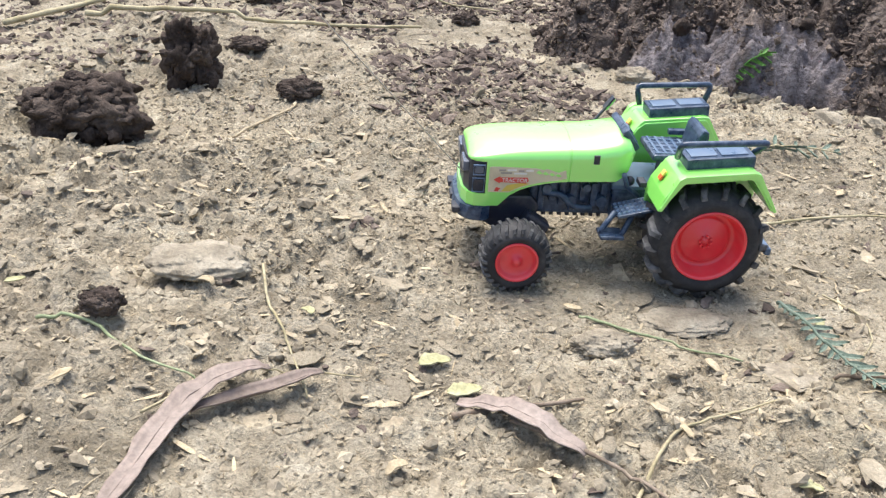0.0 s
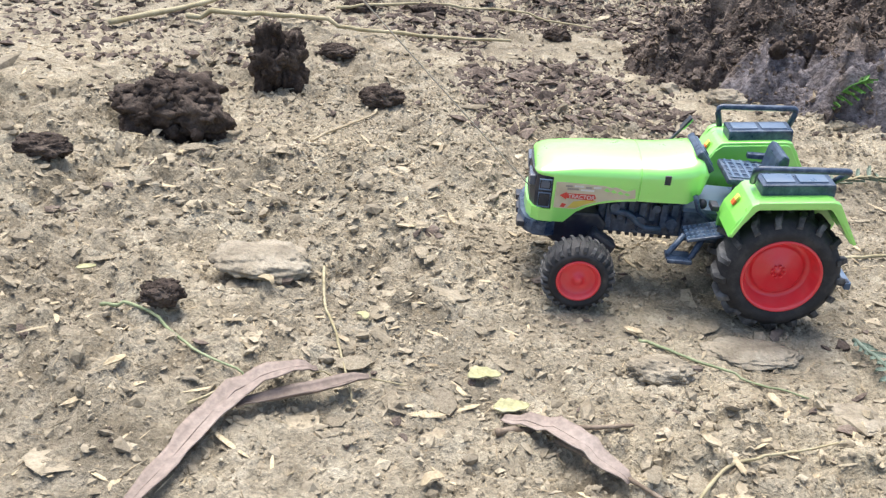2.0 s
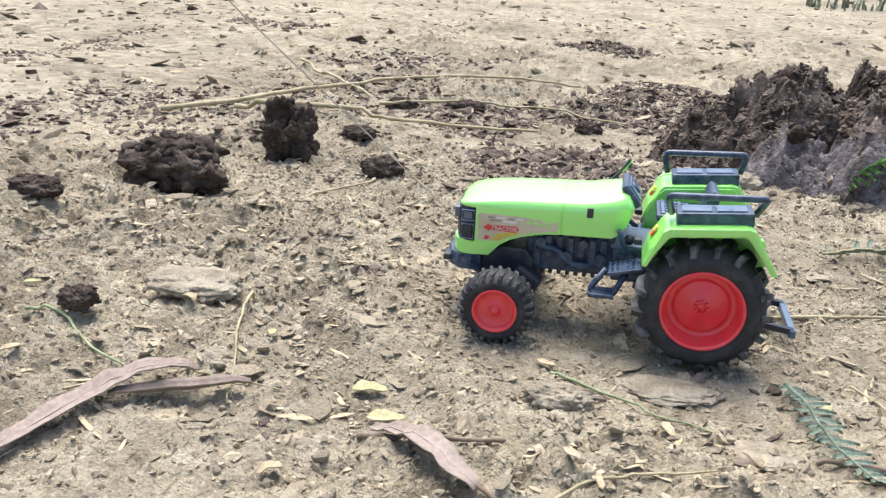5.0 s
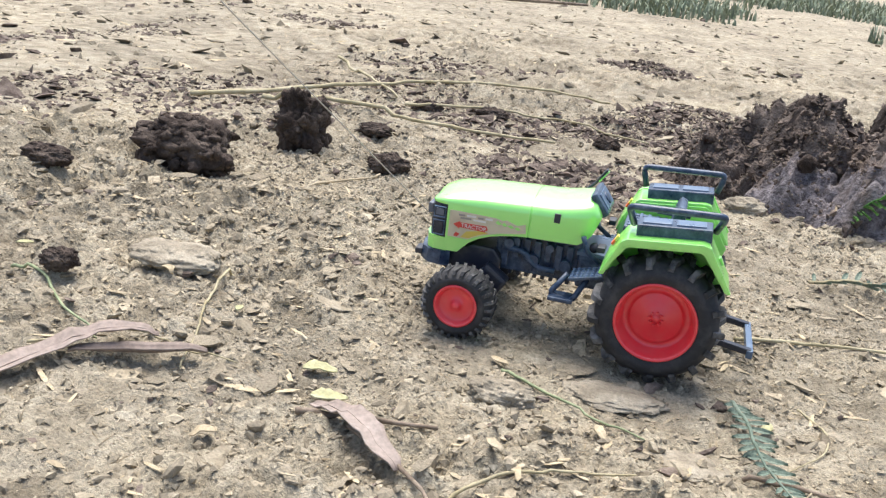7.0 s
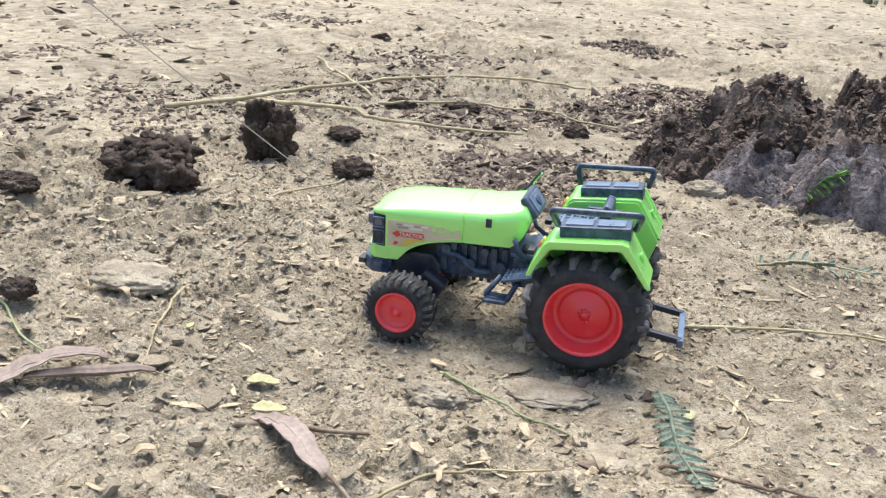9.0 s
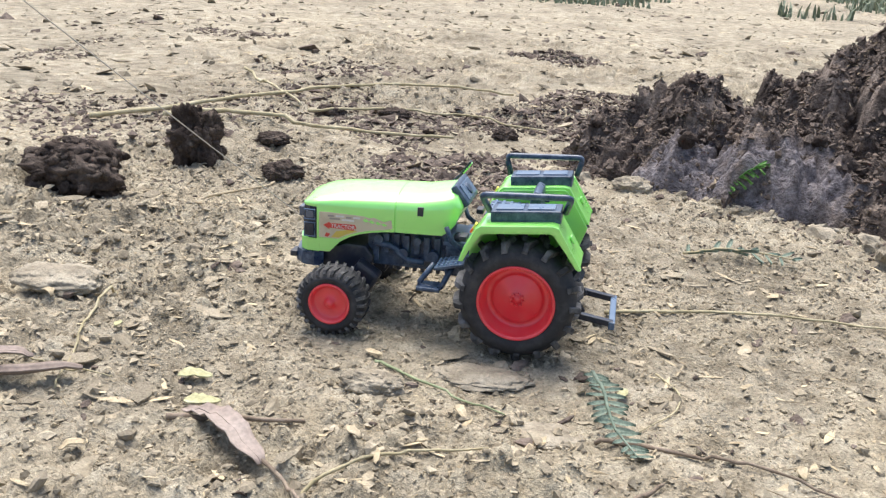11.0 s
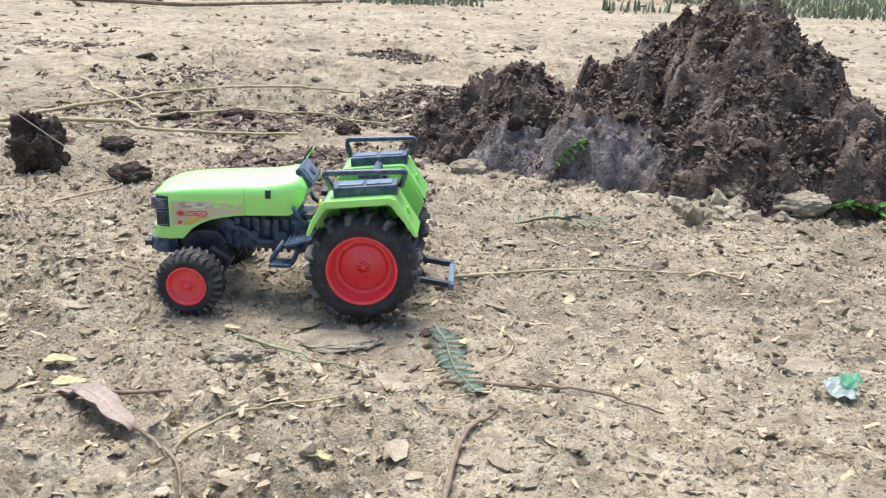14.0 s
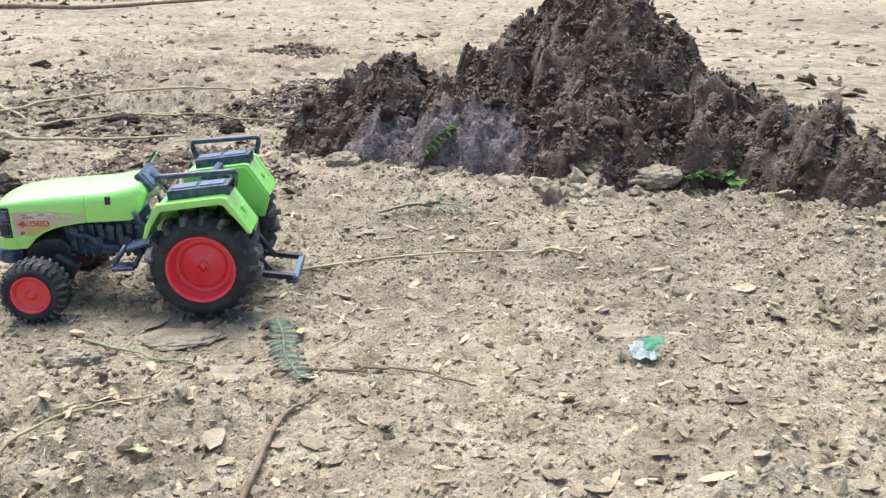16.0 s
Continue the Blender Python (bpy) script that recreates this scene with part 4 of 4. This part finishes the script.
REAR_RIM = [(0.19, 0.25), (0.198, 0.03), (0.204, 0.004), (0.199, -0.006), (0.19, -0.004), (0.183, 0.012), (0.166, 0.085), (0.158, 0.094), (0.137, 0.095), (0.131, 0.085), (0.124, 0.08), (0.05, 0.076), (0.045, 0.071), (0.02, 0.07), (0.016, 0.062), (0.0, 0.06)]
FRONT_RIM = [(0.105, 0.17), (0.112, 0.02), (0.116, -0.002), (0.11, -0.008), (0.102, -0.004), (0.094, 0.022), (0.086, 0.03), (0.04, 0.026), (0.026, 0.018), (0.02, 0.004), (0.012, -0.002), (0.0, -0.003)]
wheel("rear_wheel", 0, 0.0, 0.333, 0.26, 0.195, 17, 0.03, 0.02, REAR_RIM, 8, 1, 8)
wheel("rear_wheel", 0, 1.1, 0.333, 0.26, 0.195, 17, 0.03, 0.02, REAR_RIM, 8, -1, 21)
wheel("front_wheel", -1, 0.03, 0.192, 0.17, 0.112, 26, 0.0065, 0.0115, FRONT_RIM, 0, 1, 3)
wheel("front_wheel", -1, 1.07, 0.192, 0.17, 0.112, 26, 0.0065, 0.0115, FRONT_RIM, 0, -1, 12)

# pulling cord, tied under the nose
cord = part("pull_cord", tube(bmesh.new(), [Vector((-1.2, 0.55, 0.4)) + Vector((-0.406, -0.65, 0.643)) * d - Vector((0, 0, 0.03)) * d * (5 - d) * 0.1 for d in (0, 0.5, 1, 1.5, 2, 3, 4, 5)], 0.003, 6), CORD, None)
tagged(cord, "thin taut cord tied to the tractor's nose", "cord")


# ---- leaves, stalks and scraps ----
def strip_leaf(name, pts, widths, mat, label, category="leaf", curl=0.3, thick=0.006, seed=0):
    """A long leaf along pts with a curled cross-section and a rib."""
    rnd = random.Random(seed)
    pts = [Vector(p) for p in pts]
    n, k = len(pts), 7
    bm, top, bot = bmesh.new(), [], []
    for i, p in enumerate(pts):
        t = (pts[min(i + 1, n - 1)] - pts[max(i - 1, 0)]).normalized()
        u = t.cross(Vector((0, 0, 1))).normalized()
        row, low = [], []
        for j in range(k):
            f = j / (k - 1) * 2 - 1
            w = widths[i] * (1 + 0.1 * rnd.uniform(-1, 1))
            q = p + u * f * w + Vector((0, 0, curl * widths[i] * f * f + (0.05 * widths[i] if j == k // 2 else 0) + 0.05 * widths[i] * rnd.uniform(-1, 1)))
            row.append(bm.verts.new(q))
            low.append(bm.verts.new(q - Vector((0, 0, thick))))
        top.append(row), bot.append(low)
    for i in range(n - 1):
        for j in range(k - 1):
            bm.faces.new((top[i][j], top[i][j + 1], top[i + 1][j + 1], top[i + 1][j]))
            bm.faces.new((bot[i][j], bot[i + 1][j], bot[i + 1][j + 1], bot[i][j + 1]))
        for j in (0, k - 1):
            bm.faces.new((top[i][j], top[i + 1][j], bot[i + 1][j], bot[i][j]))
    for i in (0, n - 1):
        for j in range(k - 1):
            bm.faces.new((top[i][j], bot[i][j], bot[i][j + 1], top[i][j + 1]))
    thing = empty(name, pts[0])
    bmesh.ops.translate(bm, verts=bm.verts, vec=-pts[0])
    part("blade", bm, mat, thing, "", True)
    if n > 10:
        part("midrib", tube(bmesh.new(), [p - pts[0] + Vector((0, 0, 0.05 * w)) for p, w in zip(pts, widths)], [0.03 * w + 0.001 for w in widths], 6), mat, thing, "", True)
    return tagged(thing, label, category, {"leaf_scrap": "leaf scraps on the soil", "yellow_leaf": "yellowed leaves", "dry_leaf": "dry leaves"}.get(name, ""))


def lay(pts, lift=0.02, n=9):
    """A smooth line over the ground through points in plan; a third number lifts it."""
    P = [Vector((p[0], p[1], p[2] if len(p) > 2 else 0)) for p in pts]
    out = []
    m = len(P) - 1
    for i in range(n * m + 1):
        s = i / n
        a = min(int(s), m - 1)
        f = s - a
        p0, p1, p2, p3 = P[max(a - 1, 0)], P[a], P[a + 1], P[min(a + 2, m)]
        q = 0.5 * (2 * p1 + (p2 - p0) * f + (2 * p0 - 5 * p1 + 4 * p2 - p3) * f * f + (3 * p1 - p0 - 3 * p2 + p3) * f ** 3)
        out.append(Vector((q.x, q.y, q.z)))
    hs = [hz(q.x, q.y) for q in out]
    hs = [max(hs[max(i - 2, 0):i + 3]) for i in range(len(hs))]
    return [Vector((q.x, q.y, h + q.z + lift)) for q, h in zip(out, hs)]


def stick(name, pts, r, mat, label, category="twig", lift=None):
    line = lay(pts, r if lift is None else lift)
    n = len(line)
    rad = [r * (1 - 0.55 * i / n) * (1 + 0.12 * math.sin(i * 2.3)) for i in range(n)]
    return tagged(part(name, tube(bmesh.new(), line, rad, 7), mat, None, "", True), label, category, {"plant_stalk": "plant stalks", "dry_straw": "loose straws", "grass_blade": "grass blades"}.get(name, ""))


def frond(name, line, length, width, mat, stem_mat, label, pairs=12, seed=0, droop=0.2):
    """A feathery leaf: a stem with two rows of leaflets."""
    rnd = random.Random(seed)
    thing = empty(name, line[0])
    tagged(thing, label, "leaf")
    o = Vector(line[0])
    pts = [Vector(p) - o for p in line]
    part("stem", tube(bmesh.new(), pts, [0.012 * (1 - 0.7 * i / len(pts)) for i in range(len(pts))], 6), stem_mat, thing, "", True)
    base = bmesh.new()
    rows = []
    for i in range(6):
        f = i / 5
        w = 0.13 * math.sin(math.pi * (0.08 + 0.86 * f)) ** 0.8
        rows.append([base.verts.new((f, -w, 0.06 * f * f)), base.verts.new((f, 0, -0.03)), base.verts.new((f, w, 0.06 * f * f)), base.verts.new((f, 0, -0.06))])
    for A, B in zip(rows, rows[1:]):
        for k in range(4):
            base.faces.new((A[k], A[(k + 1) % 4], B[(k + 1) % 4], B[k]))
    base.faces.new(rows[0]), base.faces.new(list(reversed(rows[-1])))
    first = None
    for k in range(pairs):
        f = 0.06 + 0.92 * k / (pairs - 1)
        i = min(int(f * (len(pts) - 1)), len(pts) - 2)
        g = f * (len(pts) - 1) - i
        p = pts[i].lerp(pts[i + 1], g)
        t = (pts[i + 1] - pts[i]).normalized()
        for s in (-1, 1):
            ang = math.atan2(t.y, t.x) + s * radians(58 + rnd.uniform(-8, 8))
            L = width * (0.55 + 0.45 * math.sin(math.pi * (0.12 + 0.8 * f))) * rnd.uniform(0.85, 1.1)
            mt = Matrix.Translation(p * S) @ Euler((s * radians(rnd.uniform(5, 40)), radians(rnd.uniform(-25, 10) + droop * 20), ang)).to_matrix().to_4x4() @ Matrix.Scale(L, 4)
            if first is None:
                first = part("leaflet", base, mat, thing)
                ob = first
            else:
                ob = new("leaflet", first.data)
                ob.parent = thing
            ob.matrix_local = mt
    return thing


# big dry leaf, curled, and its torn neighbour
strip_leaf("dry_leaf", [v + Vector((0, 0, 0.03)) for v in lay([(-2.77, -1.75), (-2.67, -1.43), (-2.55, -1.06, 0.02), (-2.34, -0.88, 0.04), (-2.2, -0.8, 0.02)], 0.01, 5)],
           [0.01 + 0.058 * math.sin(math.pi * min(1, (i + 1) / 22)) * (0.85 + 0.15 * math.sin(i * 1.9)) for i in range(21)], DRYLEAF, "long curled brown dry leaf on soil", curl=0.3, seed=4)
strip_leaf("dry_leaf", lay([(-2.5, -1.06, 0.02), (-2.2, -0.92, 0.02), (-1.97, -0.76, 0.02)], 0.03, 6), [0.008 + 0.034 * math.sin(math.pi * (i + 1) / 14) for i in range(13)], DRYLEAF, "thin brown dry leaf curled on soil", curl=0.7, seed=5)
strip_leaf("brown_leaf", lay([(-1.37, -0.91), (-1.2, -1.0, 0.02), (-1.02, -1.14, 0.02), (-0.86, -1.26)], 0.025, 5), [0.012 + 0.05 * math.sin(math.pi * (i + 1) / 17) for i in range(16)], DRYLEAF, "brown pointed dry leaf on soil", curl=0.3, seed=6)
strip_leaf("yellow_leaf", lay([(-1.53, -0.66), (-1.46, -0.62), (-1.38, -0.6)], 0.03, 4), [0.01, 0.024, 0.042, 0.046, 0.036, 0.044, 0.03, 0.022, 0.006], YELLOW, "small yellowed leaf on soil", seed=7)
strip_leaf("yellow_leaf", lay([(-1.41, -0.84), (-1.33, -0.83), (-1.25, -0.79)], 0.03, 4), [0.01, 0.028, 0.05, 0.042, 0.05, 0.036, 0.034, 0.018, 0.006], YELLOW, "small yellowed leaf on soil", seed=8)
for k, (x, y) in enumerate(((-3.6, -0.05), (-2.55, -0.12), (-0.15, -0.62), (0.55, -0.28), (-1.6, -1.35), (-0.75, -0.1), (-2.05, -0.32), (1.35, -0.7), (-3.1, -0.95), (0.05, -1.5), (-0.55, -1.05), (1.9, -1.2))):
    a = k * 2.4
    strip_leaf("leaf_scrap", lay([(x, y), (x + 0.05 * math.cos(a), y + 0.05 * math.sin(a)), (x + 0.1 * math.cos(a + 0.3), y + 0.1 * math.sin(a + 0.3))], 0.022, 3), [0.008, 0.016, 0.021, 0.022, 0.02, 0.014, 0.006], YELLOW if k % 3 == 0 else STRAW, "small yellow leaf scrap on soil" if k % 3 == 0 else "pale dry leaflet on soil", seed=k)

# twigs, blades and stalks
stick("curved_twig", [(0.5, -1.95), (0.56, -1.45), (0.62, -1.22), (0.75, -1.05)], 0.016, TWIG, "curved grey-brown twig on soil")
stick("straight_twig", [(0.47, -0.68), (0.8, -0.73), (1.1, -0.79), (1.52, -0.96)], 0.011, TWIG, "thin straight brown twig on soil")
stick("thin_twig", [(0.74, 0.08), (0.85, -0.14), (0.8, -0.38), (0.66, -0.55)], 0.006, STALK, "thin hooked dry stem on soil")
stick("thin_straw", [(-2.7, -1.08), (-2.45, -0.85), (-2.1, -0.76), (-1.8, -0.79)], 0.007, STALK, "thin arched dry stem on soil", lift=0.03)
stick("grass_blade", [(-3.32, -0.42), (-3.05, -0.52), (-2.75, -0.75), (-2.48, -0.88)], 0.01, PALEGREEN, "faded green grass blade on soil", "grass")
stick("dry_straw", [(-2.34, 0.18), (-2.27, -0.2), (-2.14, -0.55), (-2.03, -0.9)], 0.009, STALK, "long thin straw stem on soil", "straw")
stick("dry_straw", [(-0.7, -1.5), (-0.45, -1.15), (-0.2, -1.05), (0.1, -0.92)], 0.009, STALK, "long thin straw stem on soil", "straw")
stick("dry_straw", [(-1.15, -1.05), (-0.85, -1.25), (-0.6, -1.5), (-0.5, -1.75)], 0.012, TWIG, "dry brown stem on soil", "straw")
stick("dry_straw", [(-2.75, 2.0), (-2.55, 2.3), (-2.4, 2.6), (-2.36, 2.7)], 0.012, STRAW, "bent pale straw on soil", "straw")
stick("green_straw", [(0.45, 0.85), (0.9, 1.0), (1.5, 1.1), (2.2, 1.0)], 0.012, STALK, "thin yellow-green stem on soil", "stem")
stick("fallen_branch", [(-15.5, 26.5), (-11, 25.2), (-8.3, 24.5), (-4.0, 28.0)], 0.1, TWIG, "long fallen dry branch on the far ground", "branch")
for pts, r in (([(-5.2, 4.6), (-4.2, 6.2), (-2.94, 7.6), (-1.06, 8.1)], 0.03), ([(-4.6, 5.1), (-3.6, 5.0), (-2.7, 5.0), (-1.3, 5.1)], 0.03), ([(-5.0, 8.3), (-4.3, 7.4), (-3.6, 6.5), (-3.4, 6.2)], 0.022), ([(-3.2, 5.9), (-2.2, 6.3), (-1.2, 6.3), (-0.4, 6.0)], 0.018)):
    stick("plant_stalk", pts, r, STALK, "long yellow-green plant stalk lying on soil", "stalk", 0.05)
stick("dry_twig", [(-1.4, -1.03), (-1.2, -0.96), (-1.0, -0.95), (-0.8, -0.9)], 0.017, TWIG, "short peeling dry twig on soil")
stick("white_root", [(2.05, 0.95), (2.2, 1.02), (2.35, 0.9), (2.45, 1.1)], 0.014, STRAW, "curled pale root on soil", "root")
stick("grass_blade", [(-0.68, -0.17), (-0.45, -0.33), (-0.2, -0.45), (0.05, -0.58)], 0.009, PALEGREEN, "faded green grass blade on soil", "grass")

# fronds
frond("green_frond", lay([(0.42, -0.06), (0.49, -0.31), (0.54, -0.6), (0.65, -0.85)], 0.04), 1.0, 0.105, FADED, FADED, "faded green feathery leaf lying on soil", 17, 1)
frond("green_frond", lay([(0.95, 2.05), (1.2, 2.15), (1.45, 2.2), (1.7, 2.1)], 0.06), 1.0, 0.16, FADED, STALK, "faded green feathery leaf behind the tractor", 9, 2)


def heap_line(pts, lift):
    """A sprig's line in the heap's axes, rising from where its first point stands on the heap."""
    P = [HEAP @ Vector((x, y, 0)) for x, y, dz in pts]
    z = float(heap_top(np.array([P[0].x]), np.array([P[0].y]))[0]) + lift
    return [Vector((p.x, p.y, z + q[2])) for p, q in zip(P, pts)]


frond("green_sprig", heap_line([(-2.5, 3.2, -0.03), (-2.44, 3.19, 0.07), (-2.35, 3.2, 0.17), (-2.24, 3.22, 0.24)], 0.03), 0.5, 0.17, LEAF, LEAF, "fresh green sprig stuck in the compost", 12, 3)
frond("green_sprig", heap_line([(-0.15, 3.22, 0.02), (0.02, 3.2, 0.1), (0.18, 3.17, 0.1), (0.34, 3.12, 0.02)], 0.05), 0.5, 0.2, LEAF, LEAF, "fresh green sprig stuck in the compost", 12, 4)

# torn plastic film, crumpled, with a printed green corner
def film_sheet(nx, ny, dx, dy, lift, seed, cut):
    bm, rnd = bmesh.new(), random.Random(seed)
    rows = [[bm.verts.new((dx * (i - nx / 2) + rnd.uniform(-0.005, 0.005), dy * (j - ny / 2) + rnd.uniform(-0.005, 0.005), lift + 0.02 * rnd.random() + 0.04 * j / ny)) for j in range(ny)] for i in range(nx)]
    for i in range(nx - 1):
        for j in range(ny - 1):
            if (i, j) not in cut:
                bm.faces.new((rows[i][j], rows[i + 1][j], rows[i + 1][j + 1], rows[i][j + 1]))
    for v in [v for v in bm.verts if not v.link_faces]:
        bm.verts.remove(v)
    bmesh.ops.solidify(bm, geom=bm.faces[:], thickness=0.002)
    return bm


scrap = tagged(part("plastic_scrap", film_sheet(6, 6, 0.03, 0.03, 0.015, 11, ((0, 4), (4, 0))), FILM, loc=(2.42, -0.73, hz(2.42, -0.73))), "crumpled scrap of pale and green plastic film", "plastic scrap")
corner = part("green_corner", film_sheet(4, 4, 0.034, 0.034, 0.03, 12, ((2, 0),)), FILMG, scrap, "green printed corner")
corner.location = Vector((0.06, 0.03, 0.01)) * S


# grass at the far edge of the yard
def blades(name, count, area, size, seed):
    rng = np.random.default_rng(seed)
    x, y = rng.uniform(area[0], area[1], count), rng.uniform(area[2], area[3], count)
    k = fbm(x, y, 6.0, 3, 131) > -0.08
    x, y = x[k], y[k]
    n = len(x)
    hgt, a, lean = rng.uniform(*size, n), rng.uniform(0, math.tau, n), rng.uniform(0.1, 0.8, n)
    w = 0.03 + 0.04 * rng.random(n)
    d = np.stack([np.cos(a), np.sin(a)], -1)
    s = np.stack([-np.sin(a), np.cos(a)], -1)
    g = height(x, y)
    V = np.zeros((n, 5, 3))
    for i, (f, q) in enumerate(((0, 1), (0, -1), (0.55, 0.8), (0.55, -0.8), (1, 0))):
        V[:, i, :2] = np.stack([x, y], -1) + d * (lean * hgt * f * f)[:, None] + s * (q * w)[:, None]
        V[:, i, 2] = g + hgt * f * (1 - 0.3 * lean * f)
    f3 = np.array([(0, 1, 3), (0, 3, 2), (2, 3, 4)])
    Fc = (f3[None] + np.arange(n)[:, None, None] * 5).reshape(-1, 3)
    return tagged(raw_mesh(name, V.reshape(-1, 3) * S, Fc, GRASS), "low green weeds and grass at the yard's edge", "grass", kind="stuff")


blades("weeds", 50000, (-42, 50, 29, 70), (0.15, 0.8), 21)


# ---- single flakes and leaflets that can be picked apart on the near ground ----
def pieces(name, count, area, template, faces, size, stretch, mat, seed, kinds=7, tilt=0.2, lift=0.3):
    """Separate pieces on a few shared meshes, as parts of the ground."""
    rng = np.random.default_rng(seed)
    shapes = []
    for k in range(kinds):
        V = np.asarray(template, float)
        V = V * (1 + 0.22 * rng.normal(size=(len(V), 1))) * np.array(stretch) * (1 + 0.2 * rng.normal(size=3))
        ob = raw_mesh(name, V * S, np.asarray(faces), mat)
        shapes.append(ob.data)
        bpy.data.objects.remove(ob)
    n = 0
    while n < count:
        x, y = rng.uniform(area[0], area[1]), rng.uniform(area[2], area[3])
        if min(math.hypot(x - cx, y - cy) for cx, cy in ((0, 0.13), (0, 0.97), (-1, 0.12), (-1, 0.98))) < 0.3:
            continue
        k = size[0] * (size[1] / size[0]) ** (rng.random() ** 2)
        ob = new(name, shapes[n % kinds])
        ob.parent = ground
        ob.matrix_local = Matrix.LocRotScale(Vector((x, y, hz(x, y) + lift * k * stretch[2])) * S, Euler((rng.normal(0, tilt), rng.normal(0, tilt), rng.uniform(0, math.tau))), Vector((k, k, k)))
        n += 1


for part_mat in (FLAKE, STRAW):
    nt_ = part_mat.node_tree
    b_ = nt_.nodes["Principled BSDF"]
    old = b_.inputs["Base Color"].links[0].from_socket
    tone = ramp(nt_, nt_.nodes.new("ShaderNodeObjectInfo").outputs["Random"], ((0.0, (0.8, 0.79, 0.78)), (1.0, (1.2, 1.19, 1.16))))
    nt_.links.new(mix(nt_, 0.7, old, tone, "MULTIPLY"), b_.inputs["Base Color"])
pieces("mud_flake", 290, (-3.7, 3.4, -2.4, 2.2), *flake_template(7), (0.035, 0.105), (1, 0.6, 0.13), FLAKE, 41, 16, 0.1, 0.15)
pieces("dry_leaflet", 200, (-3.7, 3.4, -2.4, 2.4), *flake_template(8), (0.045, 0.095), (1, 0.2, 0.05), STRAW, 43, 7, 0.1, 0.8)
